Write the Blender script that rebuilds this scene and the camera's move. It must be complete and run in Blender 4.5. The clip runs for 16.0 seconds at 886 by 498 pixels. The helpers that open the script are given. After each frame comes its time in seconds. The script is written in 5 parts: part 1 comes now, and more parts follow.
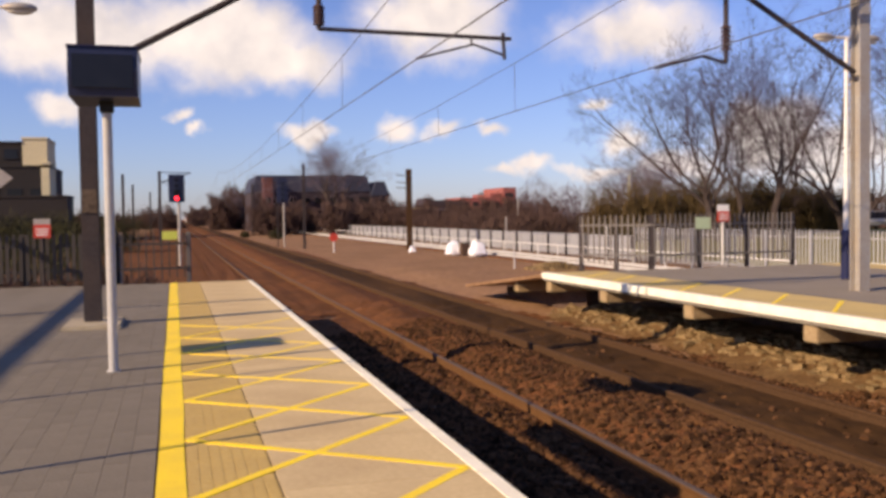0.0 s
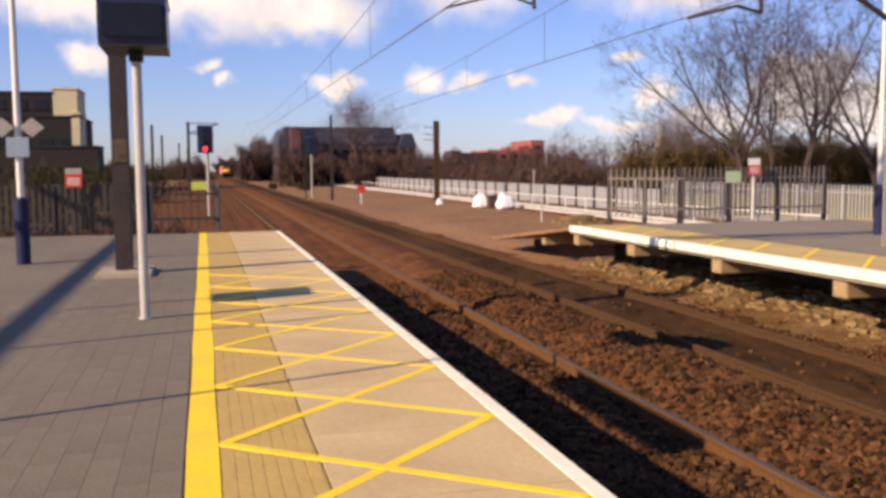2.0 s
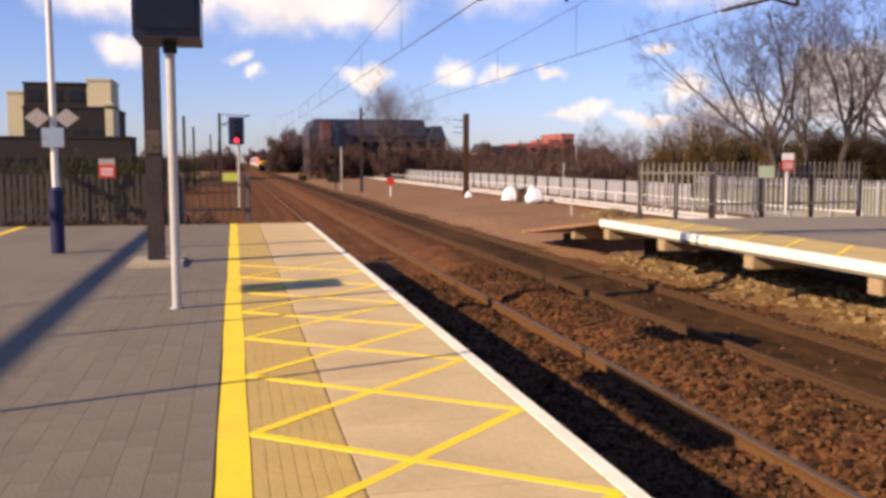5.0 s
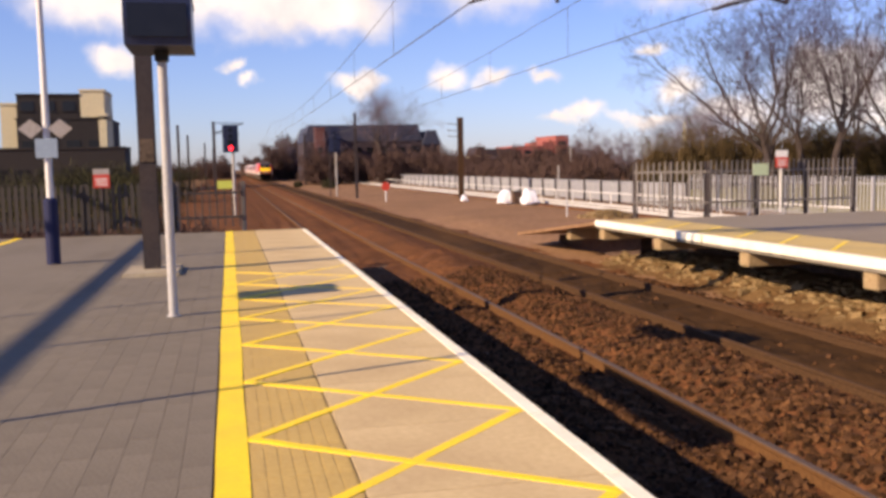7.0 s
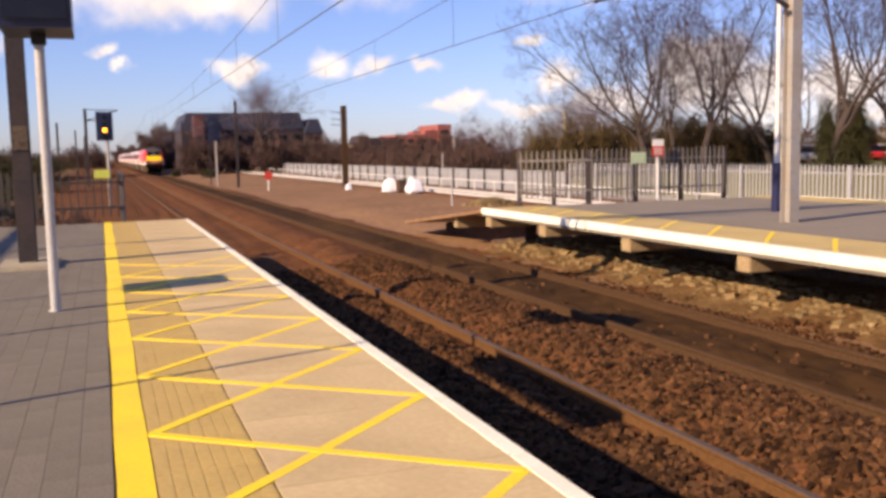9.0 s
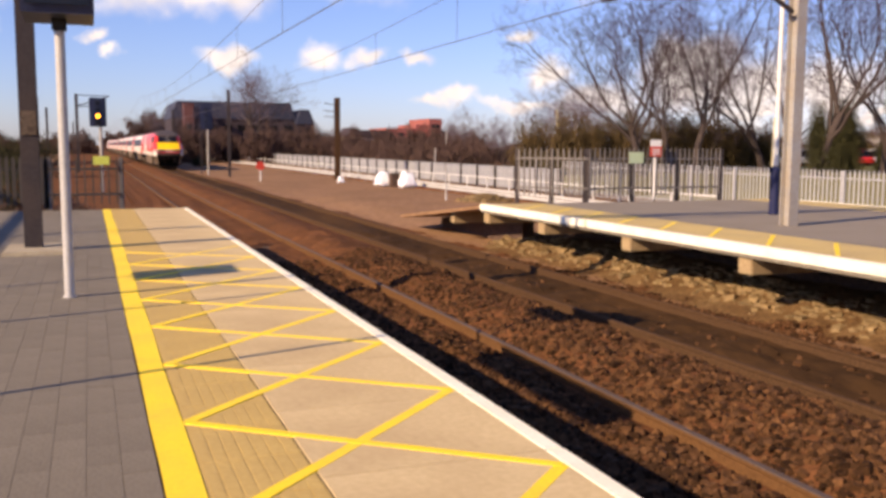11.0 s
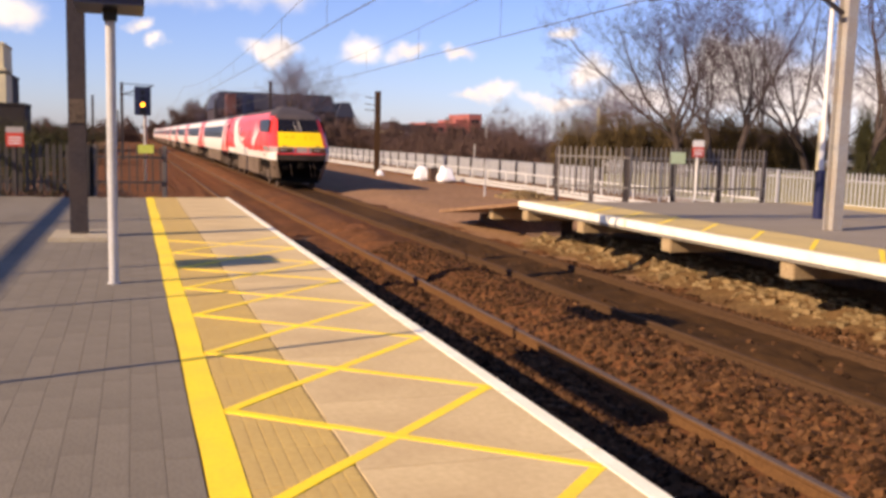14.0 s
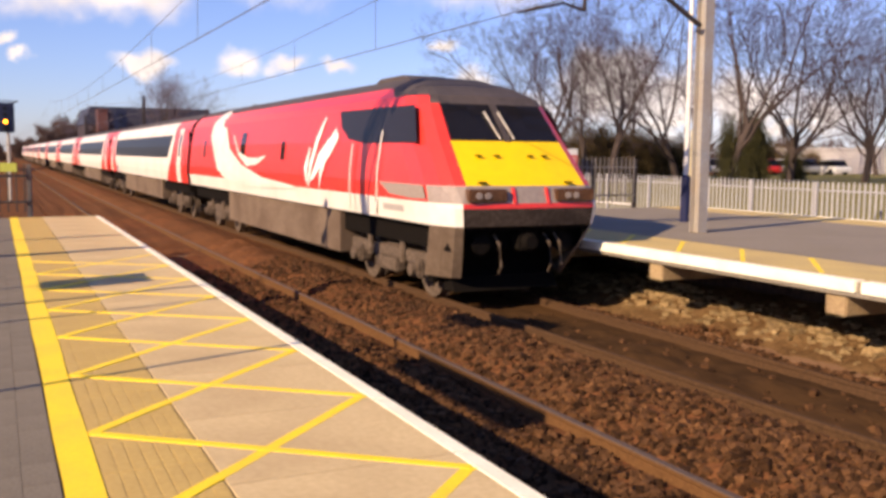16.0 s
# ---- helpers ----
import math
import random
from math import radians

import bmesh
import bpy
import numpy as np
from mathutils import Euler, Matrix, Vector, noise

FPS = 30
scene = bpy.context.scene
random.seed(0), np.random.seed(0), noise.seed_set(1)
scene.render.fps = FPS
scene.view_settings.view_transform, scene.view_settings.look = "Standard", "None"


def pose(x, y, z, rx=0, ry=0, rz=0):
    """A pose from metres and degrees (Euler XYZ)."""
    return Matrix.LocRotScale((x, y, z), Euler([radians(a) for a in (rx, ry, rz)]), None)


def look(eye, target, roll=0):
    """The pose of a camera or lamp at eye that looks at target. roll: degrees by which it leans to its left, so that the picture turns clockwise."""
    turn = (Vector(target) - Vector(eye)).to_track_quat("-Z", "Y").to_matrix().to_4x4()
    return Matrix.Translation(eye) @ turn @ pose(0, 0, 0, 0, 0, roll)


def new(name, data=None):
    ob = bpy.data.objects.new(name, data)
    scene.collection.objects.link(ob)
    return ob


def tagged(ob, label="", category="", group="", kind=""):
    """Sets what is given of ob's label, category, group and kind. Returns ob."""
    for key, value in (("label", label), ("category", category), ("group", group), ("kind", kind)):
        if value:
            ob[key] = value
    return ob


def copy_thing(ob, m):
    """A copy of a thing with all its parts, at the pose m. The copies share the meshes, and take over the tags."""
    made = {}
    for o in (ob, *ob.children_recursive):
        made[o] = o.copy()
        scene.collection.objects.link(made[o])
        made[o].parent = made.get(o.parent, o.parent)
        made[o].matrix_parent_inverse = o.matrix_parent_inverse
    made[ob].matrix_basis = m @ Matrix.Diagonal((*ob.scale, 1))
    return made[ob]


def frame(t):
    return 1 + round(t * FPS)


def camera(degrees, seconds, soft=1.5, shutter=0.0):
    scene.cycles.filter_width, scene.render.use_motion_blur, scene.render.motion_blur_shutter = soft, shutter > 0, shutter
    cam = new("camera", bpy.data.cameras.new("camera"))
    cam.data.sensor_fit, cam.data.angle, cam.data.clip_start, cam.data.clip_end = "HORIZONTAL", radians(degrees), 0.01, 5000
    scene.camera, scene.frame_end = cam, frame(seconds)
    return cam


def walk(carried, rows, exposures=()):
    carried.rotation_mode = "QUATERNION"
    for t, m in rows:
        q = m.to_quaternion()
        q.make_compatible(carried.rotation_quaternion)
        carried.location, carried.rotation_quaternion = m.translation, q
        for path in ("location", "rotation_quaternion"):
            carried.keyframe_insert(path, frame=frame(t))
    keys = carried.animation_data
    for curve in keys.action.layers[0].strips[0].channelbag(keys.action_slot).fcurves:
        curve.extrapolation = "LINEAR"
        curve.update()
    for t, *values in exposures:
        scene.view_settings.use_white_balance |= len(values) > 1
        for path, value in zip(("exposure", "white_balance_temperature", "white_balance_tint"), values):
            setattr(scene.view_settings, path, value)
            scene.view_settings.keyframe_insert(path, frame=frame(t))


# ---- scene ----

cam = camera(51.0, 16.0, soft=3.4)

# seconds, eye x, y, z, yaw, pitch, roll
WALK = """0.0 -1.532 2.276 1.353 -16.09 -2.07 -0.8
0.5 -1.534 2.267 1.361 -15.57 -3.04 0.09
1.0 -1.525 2.257 1.364 -15.61 -4.15 0.31
1.5 -1.537 2.26 1.345 -14.62 -4.79 -0.31
2.0 -1.538 2.264 1.341 -14.39 -4.97 -0.45
2.5 -1.538 2.269 1.345 -14.15 -4.95 -0.76
3.0 -1.537 2.268 1.343 -14.08 -5.12 -0.44
3.5 -1.537 2.283 1.358 -13.53 -5.21 -0.18
4.0 -1.542 2.276 1.345 -12.72 -5.25 0.05
6.5 -1.549 2.276 1.335 -12.8 -5.56 -0.45
7.0 -1.541 2.267 1.328 -12.84 -5.15 -1.17
7.5 -1.535 2.259 1.334 -14.26 -5.28 -0.44
8.0 -1.53 2.254 1.325 -14.56 -5.05 -0.34
8.5 -1.543 2.26 1.339 -14.25 -5.65 -0.47
9.0 -1.64 2.274 1.325 -20.01 -5.98 -1.17
9.5 -1.83 2.32 1.329 -22.48 -5.26 -2.55
10.0 -1.874 2.311 1.334 -21.65 -6.11 -0.75
12.5 -1.91 2.316 1.341 -20.41 -6.48 0.78
13.0 -1.908 2.3 1.338 -20.0 -6.67 0.86
13.5 -1.919 2.31 1.354 -20.35 -6.65 1.12
14.0 -1.916 2.313 1.348 -18.56 -6.65 1.52
14.5 -1.92 2.333 1.341 -17.96 -6.75 1.11
15.0 -1.901 2.299 1.334 -20.26 -7.5 1.17
15.5 -1.9 2.296 1.346 -23.28 -7.83 1.08
16.0 -1.85 2.239 1.338 -25.63 -5.79 0.53"""
PATH = []
for line in WALK.split("\n"):
    t, ex, ey, ez, yaw, pitch, roll = map(float, line.split())
    PATH.append((t, pose(ex, ey, ez, 90 + pitch, 0, yaw) @ pose(0, 0, 0, 0, 0, roll)))
walk(cam, PATH, exposures=[(0, -0.18, 7300, 19), (1.2, -0.09, 7300, 19), (2.2, -0.03, 7300, 19), (9, 0.06, 7350, 20), (16, 0.1, 7400, 20)])

# ---- light: low spring sun behind the left shoulder, blue sky with cumulus ----
SUN_EL, SUN_AZ = 27.6, 251.5
CLOUDS = [
    (-0.08, 0.98, 0.183, 0.116, 0.045), (0.027, 0.984, 0.185, 0.14, 0.05), (0.1, 0.983, 0.162, 0.09, 0.028),
    (0.262, 0.945, 0.204, 0.086, 0.055), (0.458, 0.871, 0.187, 0.088, 0.043), (-0.106, 0.988, 0.112, 0.026, 0.019),
    (0.138, 0.987, 0.085, 0.03, 0.013), (0.236, 0.967, 0.095, 0.025, 0.017), (0.275, 0.957, 0.091, 0.022, 0.011),
    (0.323, 0.942, 0.091, 0.016, 0.008), (0.425, 0.898, 0.116, 0.018, 0.007), (0.577, 0.812, 0.087, 0.046, 0.026),
    (0.453, 0.888, 0.076, 0.026, 0.018), (0.5, 0.865, 0.05, 0.05, 0.016), (0.339, 0.94, 0.048, 0.02, 0.009), (0.367, 0.929, 0.051, 0.026, 0.011),
    (0.578, 0.813, 0.07, 0.05, 0.036), (0.632, 0.772, 0.06, 0.06, 0.034), (0.685, 0.726, 0.054, 0.06, 0.034),
    (0.745, 0.664, 0.046, 0.06, 0.026), (0.719, 0.695, 0.03, 0.07, 0.008), (0.629, 0.777, 0.035, 0.05, 0.007),
    (0.01, 0.994, 0.108, 0.016, 0.007), (0.024, 0.995, 0.093, 0.014, 0.007), (0.43, 0.90, 0.045, 0.05, 0.007)]


def make_world():
    w = bpy.data.worlds.new("sky")
    scene.world = w
    w.use_nodes = True
    nt = w.node_tree
    n, l = nt.nodes, nt.links
    n.clear()
    out, bg = n.new("ShaderNodeOutputWorld"), n.new("ShaderNodeBackground")
    sky = n.new("ShaderNodeTexSky")
    sky.sky_type, sky.sun_disc = "NISHITA", False
    sky.sun_elevation, sky.sun_rotation = radians(SUN_EL), radians(SUN_AZ)
    sky.air_density, sky.dust_density, sky.ozone_density = 1.0, 0.4, 4.0
    co = n.new("ShaderNodeTexCoord")
    soft = n.new("ShaderNodeTexNoise")
    soft.inputs["Scale"].default_value, soft.inputs["Detail"].default_value = 9.0, 7.0
    soft.inputs["Roughness"].default_value = 0.6
    l.new(co.outputs["Generated"], soft.inputs["Vector"])
    # warp the direction a little so that the cloud rims billow
    warp = n.new("ShaderNodeVectorMath")
    warp.operation = "MULTIPLY_ADD"
    fine = n.new("ShaderNodeTexNoise")
    fine.inputs["Scale"].default_value, fine.inputs["Detail"].default_value = 26.0, 6.0
    l.new(co.outputs["Generated"], fine.inputs["Vector"])
    sub = n.new("ShaderNodeVectorMath")
    sub.operation = "SUBTRACT"
    sub.inputs[1].default_value = (0.5, 0.5, 0.5)
    l.new(fine.outputs["Color"], sub.inputs[0])
    l.new(sub.outputs[0], warp.inputs[0])
    warp.inputs[1].default_value = (0.045, 0.045, 0.045)
    l.new(co.outputs["Generated"], warp.inputs[2])
    total = None
    for x, y, z, hw, hh in CLOUDS:
        side = Vector((y, -x, 0)).normalized()
        d = n.new("ShaderNodeVectorMath")
        d.operation = "SUBTRACT"
        d.inputs[1].default_value = (x, y, z)
        l.new(warp.outputs[0], d.inputs[0])
        a = n.new("ShaderNodeVectorMath")
        a.operation = "DOT_PRODUCT"
        a.inputs[1].default_value = side / hw
        l.new(d.outputs[0], a.inputs[0])
        b = n.new("ShaderNodeVectorMath")
        b.operation = "DOT_PRODUCT"
        b.inputs[1].default_value = (0, 0, 1 / hh)
        l.new(d.outputs[0], b.inputs[0])
        c = n.new("ShaderNodeCombineXYZ")
        l.new(a.outputs["Value"], c.inputs[0])
        l.new(b.outputs["Value"], c.inputs[1])
        # the far side of the sky must not echo the cloud
        f = n.new("ShaderNodeVectorMath")
        f.operation = "DOT_PRODUCT"
        f.inputs[1].default_value = (x * 3, y * 3, 0)
        l.new(d.outputs[0], f.inputs[0])
        l.new(f.outputs["Value"], c.inputs[2])
        ln = n.new("ShaderNodeVectorMath")
        ln.operation = "LENGTH"
        l.new(c.outputs[0], ln.inputs[0])
        m = n.new("ShaderNodeMath")
        m.operation = "SUBTRACT"
        m.inputs[0].default_value = 1.15
        l.new(ln.outputs["Value"], m.inputs[1])
        if total is None:
            total = m
        else:
            mx = n.new("ShaderNodeMath")
            mx.operation = "SMOOTH_MAX"
            mx.inputs[2].default_value = 0.25
            l.new(total.outputs[0], mx.inputs[0])
            l.new(m.outputs[0], mx.inputs[1])
            total = mx
    add = n.new("ShaderNodeMath")
    add.operation = "MULTIPLY_ADD"
    l.new(soft.outputs["Fac"], add.inputs[0])
    add.inputs[1].default_value = 1.5
    l.new(total.outputs[0], add.inputs[2])
    cover = n.new("ShaderNodeMapRange")
    cover.inputs["From Min"].default_value, cover.inputs["From Max"].default_value = 0.66, 1.62
    cover.interpolation_type = "SMOOTHSTEP"
    l.new(add.outputs[0], cover.inputs["Value"])
    tone = n.new("ShaderNodeMix")
    tone.data_type = "RGBA"
    tone.inputs["A"].default_value, tone.inputs["B"].default_value = (6.4, 6.6, 7.4, 1), (14.5, 13.8, 12.8, 1)
    l.new(fine.outputs["Fac"], tone.inputs["Factor"])
    mix = n.new("ShaderNodeMix")
    mix.data_type = "RGBA"
    l.new(cover.outputs[0], mix.inputs["Factor"])
    tint = n.new("ShaderNodeMix")
    tint.data_type, tint.blend_type = "RGBA", "MULTIPLY"
    tint.inputs["Factor"].default_value = 1.0
    tint.inputs["B"].default_value = (1.18, 1.28, 1.84, 1)
    l.new(sky.outputs[0], tint.inputs["A"])
    l.new(tint.outputs["Result"], mix.inputs["A"])
    l.new(tone.outputs["Result"], mix.inputs["B"])
    l.new(mix.outputs["Result"], bg.inputs["Color"])
    bg.inputs["Strength"].default_value = 0.095
    l.new(bg.outputs[0], out.inputs[0])


make_world()
sun = new("sun", bpy.data.lights.new("sun", "SUN"))
sun.data.energy, sun.data.angle, sun.data.color = 7.6, radians(0.55), (1.0, 0.84, 0.61)
SUN_DIR = Vector((math.sin(radians(SUN_AZ)) * math.cos(radians(SUN_EL)), math.cos(radians(SUN_AZ)) * math.cos(radians(SUN_EL)), math.sin(radians(SUN_EL))))
sun.matrix_world = look(SUN_DIR * 60, (0, 0, 0))


# ---- materials ----
def mat(name, col, col2=None, rough=0.8, metal=0.0, scale=4.0, fine=40.0, bump=0.15, dirt=None, dirt_amount=0.4, stretch=(1, 1, 1), spec=0.4, emit=0.0, rand=0.0, depth=0.01):
    """A procedural surface: two tones at two scales, stains, relief."""
    m = bpy.data.materials.new(name)
    m.use_nodes = True
    nt = m.node_tree
    n, l = nt.nodes, nt.links
    bsdf = n["Principled BSDF"]
    bsdf.inputs["Roughness"].default_value, bsdf.inputs["Metallic"].default_value = rough, metal
    bsdf.inputs["Specular IOR Level"].default_value = spec
    co, mp = n.new("ShaderNodeTexCoord"), n.new("ShaderNodeMapping")
    mp.inputs["Scale"].default_value = stretch
    l.new(co.outputs["Object"], mp.inputs["Vector"])
    big, small = n.new("ShaderNodeTexNoise"), n.new("ShaderNodeTexNoise")
    big.inputs["Scale"].default_value, big.inputs["Detail"].default_value = scale, 6
    small.inputs["Scale"].default_value, small.inputs["Detail"].default_value = fine, 4
    for t in (big, small):
        l.new(mp.outputs[0], t.inputs["Vector"])
    col2 = col2 or tuple(c * 0.72 for c in col)
    a = n.new("ShaderNodeMix")
    a.data_type = "RGBA"
    a.inputs["A"].default_value, a.inputs["B"].default_value = (*col, 1), (*col2, 1)
    ramp = n.new("ShaderNodeMapRange")
    ramp.inputs["From Min"].default_value, ramp.inputs["From Max"].default_value = 0.32, 0.68
    l.new(small.outputs["Fac"], ramp.inputs["Value"])
    l.new(ramp.outputs[0], a.inputs["Factor"])
    last = a.outputs["Result"]
    if dirt:
        b = n.new("ShaderNodeMix")
        b.data_type = "RGBA"
        r2 = n.new("ShaderNodeMapRange")
        r2.inputs["From Min"].default_value, r2.inputs["From Max"].default_value = 0.42, 0.72
        r2.inputs["To Max"].default_value = dirt_amount
        l.new(big.outputs["Fac"], r2.inputs["Value"])
        l.new(r2.outputs[0], b.inputs["Factor"])
        l.new(last, b.inputs["A"])
        b.inputs["B"].default_value = (*dirt, 1)
        last = b.outputs["Result"]
    if rand:
        info, hsv = n.new("ShaderNodeObjectInfo"), n.new("ShaderNodeHueSaturation")
        r3 = n.new("ShaderNodeMapRange")
        r3.inputs["To Min"].default_value, r3.inputs["To Max"].default_value = 1 - rand, 1 + rand
        geo, mn = n.new("ShaderNodeNewGeometry"), n.new("ShaderNodeMath")
        mn.operation = "ADD"
        l.new(info.outputs["Random"], mn.inputs[0])
        l.new(geo.outputs["Random Per Island"], mn.inputs[1])
        fr = n.new("ShaderNodeMath")
        fr.operation = "FRACT"
        l.new(mn.outputs[0], fr.inputs[0])
        l.new(fr.outputs[0], r3.inputs["Value"])
        l.new(r3.outputs[0], hsv.inputs["Value"])
        l.new(last, hsv.inputs["Color"])
        last = hsv.outputs[0]
    l.new(last, bsdf.inputs["Base Color"])
    if bump:
        bp = n.new("ShaderNodeBump")
        bp.inputs["Strength"].default_value, bp.inputs["Distance"].default_value = bump, depth
        l.new(small.outputs["Fac"], bp.inputs["Height"])
        l.new(bp.outputs[0], bsdf.inputs["Normal"])
    if emit:
        bsdf.inputs["Emission Color"].default_value = (*col, 1)
        bsdf.inputs["Emission Strength"].default_value = emit
    return m


M_ground = mat("dry_earth", (0.31, 0.178, 0.1), (0.21, 0.117, 0.064), 0.95, scale=0.25, fine=5, bump=0.5, dirt=(0.19, 0.11, 0.06), dirt_amount=0.7, depth=0.05, spec=0.05)
M_ballast = mat("rusty_ballast", (0.19, 0.077, 0.031), (0.085, 0.036, 0.016), 0.95, scale=0.7, fine=13, bump=0.7, dirt=(0.06, 0.03, 0.015), dirt_amount=0.6, depth=0.03, spec=0.05)
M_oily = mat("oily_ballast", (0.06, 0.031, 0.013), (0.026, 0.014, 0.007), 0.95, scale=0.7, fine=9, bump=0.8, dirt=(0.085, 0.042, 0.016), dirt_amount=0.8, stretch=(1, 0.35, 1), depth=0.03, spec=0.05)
# rail brown darkened: the second track's unlit look is put into colour
M_raildark = mat("dark_brown_rail", (0.085, 0.045, 0.022), (0.05, 0.027, 0.014), 0.9, 0.0, scale=2, fine=30, bump=0.1, spec=0.1)
M_stone = mat("ballast_stone", (0.1, 0.046, 0.0195), (0.052, 0.025, 0.011), 0.9, scale=0.8, fine=30, bump=0.3, dirt=(0.048, 0.025, 0.013), dirt_amount=0.65, rand=0.75, spec=0.1)
M_beam = mat("weathered_beam_concrete", (0.4, 0.29, 0.16), (0.29, 0.2, 0.11), 0.9, scale=2, fine=22, bump=0.3, dirt=(0.16, 0.1, 0.06), dirt_amount=0.5, spec=0.1)
M_rubble = mat("pale_rubble", (0.27, 0.188, 0.092), (0.155, 0.1, 0.05), 0.95, scale=2, fine=18, bump=0.8, rand=0.3, depth=0.03, spec=0.1)
M_bank = mat("sandy_bank", (0.17, 0.095, 0.042), (0.09, 0.048, 0.021), 0.95, scale=1.6, fine=12, bump=0.9, dirt=(0.26, 0.17, 0.08), dirt_amount=0.45, depth=0.05, spec=0.05)
M_rail = mat("rusty_rail", (0.135, 0.066, 0.027), (0.09, 0.043, 0.018), 0.9, 0.0, scale=2, fine=30, bump=0.15, spec=0.1)
M_railtop = mat("worn_rail_head", (0.11, 0.078, 0.062), (0.08, 0.056, 0.045), 0.75, 0.1, scale=2, fine=30, bump=0.05, spec=0.2)
# sun glint on the outer rails is put into this pale base
M_shiny = mat("glint_rail", (0.58, 0.57, 0.54), (0.45, 0.43, 0.4), 0.45, 0.2, scale=1, fine=8, bump=0.05)
M_sleeper = mat("concrete_sleeper", (0.17, 0.12, 0.085), (0.1, 0.07, 0.05), 0.95, scale=3, fine=30, bump=0.4, rand=0.2, spec=0.1)
M_paver = mat("grey_block", (0.2, 0.172, 0.132), (0.16, 0.137, 0.105), 0.85, scale=1.2, fine=60, bump=0.25, dirt=(0.13, 0.108, 0.08), dirt_amount=0.6, stretch=(1, 0.4, 1), rand=0.06, spec=0.2)
M_joint = mat("dark_joint", (0.15, 0.128, 0.098), None, 0.95, scale=3, fine=30, spec=0.1)
M_flag = mat("buff_concrete", (0.6, 0.46, 0.25), (0.52, 0.39, 0.205), 0.85, scale=1.3, fine=28, bump=0.2, dirt=(0.36, 0.25, 0.13), dirt_amount=0.55, spec=0.2)
M_tactile = mat("buff_ribbed_slab", (0.53, 0.375, 0.13), (0.46, 0.315, 0.105), 0.85, scale=1.5, fine=35, bump=0.2, dirt=(0.38, 0.265, 0.1), dirt_amount=0.5, spec=0.2)
M_yellow = mat("yellow_line_paint", (0.93, 0.68, 0.02), (0.88, 0.61, 0.02), 0.6, scale=2.5, fine=40, bump=0.15, dirt=(0.6, 0.4, 0.06), dirt_amount=0.35)
M_white = mat("white_edge_paint", (0.88, 0.84, 0.68), (0.8, 0.75, 0.59), 0.7, scale=2.5, fine=40, bump=0.2, dirt=(0.55, 0.46, 0.31), dirt_amount=0.4)
M_brick = mat("dark_brick", (0.12, 0.075, 0.055), (0.07, 0.045, 0.035), 0.95, scale=2, fine=14, bump=0.5, spec=0.1)
M_asphalt = mat("platform_asphalt", (0.26, 0.22, 0.175), (0.21, 0.18, 0.142), 0.9, scale=0.8, fine=50, bump=0.25, dirt=(0.2, 0.165, 0.12), dirt_amount=0.5, spec=0.15)
M_farbuff = mat("worn_buff_slab", (0.56, 0.42, 0.17), (0.48, 0.35, 0.135), 0.85, scale=1.1, fine=25, bump=0.2, dirt=(0.3, 0.23, 0.13), dirt_amount=0.5, spec=0.2)
M_conc = mat("stained_concrete", (0.43, 0.37, 0.26), (0.33, 0.28, 0.2), 0.9, scale=2.2, fine=25, bump=0.3, dirt=(0.25, 0.2, 0.15), dirt_amount=0.6, spec=0.2)
M_steel_d = mat("dark_weathered_steel", (0.05, 0.041, 0.043), (0.033, 0.027, 0.029), 0.75, 0.1, scale=2, fine=25, bump=0.15, dirt=(0.07, 0.05, 0.042), dirt_amount=0.6, spec=0.2)
M_galv = mat("galvanised_steel", (0.42, 0.4, 0.37), (0.33, 0.31, 0.29), 0.6, 0.35, scale=2, fine=30, bump=0.1, dirt=(0.34, 0.27, 0.2), dirt_amount=0.6)
M_pole = mat("pale_grey_pole_paint", (0.7, 0.68, 0.64), (0.6, 0.58, 0.55), 0.45, scale=3, fine=30, bump=0.06)
M_polegrey = mat("weathered_grey_pole", (0.46, 0.45, 0.44), (0.38, 0.37, 0.36), 0.5, scale=3, fine=30, bump=0.06, dirt=(0.3, 0.28, 0.26), dirt_amount=0.4)
M_navy = mat("navy_paint", (0.013, 0.017, 0.062), (0.01, 0.013, 0.048), 0.6, scale=3, fine=30, bump=0.05, spec=0.25)
M_screen = mat("dark_blue_display_case", (0.02, 0.026, 0.06), (0.014, 0.018, 0.045), 0.35, scale=3, fine=30, bump=0.04)
M_black = mat("black_plastic", (0.015, 0.015, 0.017), None, 0.6, scale=3, fine=30, bump=0.1)
M_glass = mat("dark_tinted_glass", (0.012, 0.011, 0.013), None, 0.1, spec=0.3, scale=2, fine=8, bump=0.0)
M_fence = mat("grey_palisade", (0.17, 0.15, 0.138), (0.12, 0.107, 0.1), 0.7, 0.1, scale=3, fine=30, bump=0.1, rand=0.15)
M_fencedk = mat("brown_palisade", (0.06, 0.05, 0.044), (0.04, 0.033, 0.029), 0.75, 0.0, scale=3, fine=30, bump=0.1, rand=0.15)
M_fencelt = mat("pale_palisade", (0.37, 0.37, 0.38), (0.3, 0.3, 0.31), 0.65, 0.1, scale=0.5, fine=20, bump=0.1, rand=0.1)
M_redsign = mat("red_sign", (0.6, 0.06, 0.035), (0.5, 0.05, 0.03), 0.5, scale=3, fine=20, bump=0.03)
M_whitesign = mat("white_sign", (0.78, 0.76, 0.72), (0.7, 0.68, 0.64), 0.5, scale=3, fine=20, bump=0.03)
M_greensign = mat("faded_green_sign", (0.45, 0.55, 0.36), (0.38, 0.48, 0.3), 0.6, scale=3, fine=20, bump=0.03)
M_limesign = mat("lime_sign", (0.5, 0.55, 0.1), (0.42, 0.47, 0.08), 0.6, scale=3, fine=20, bump=0.03)
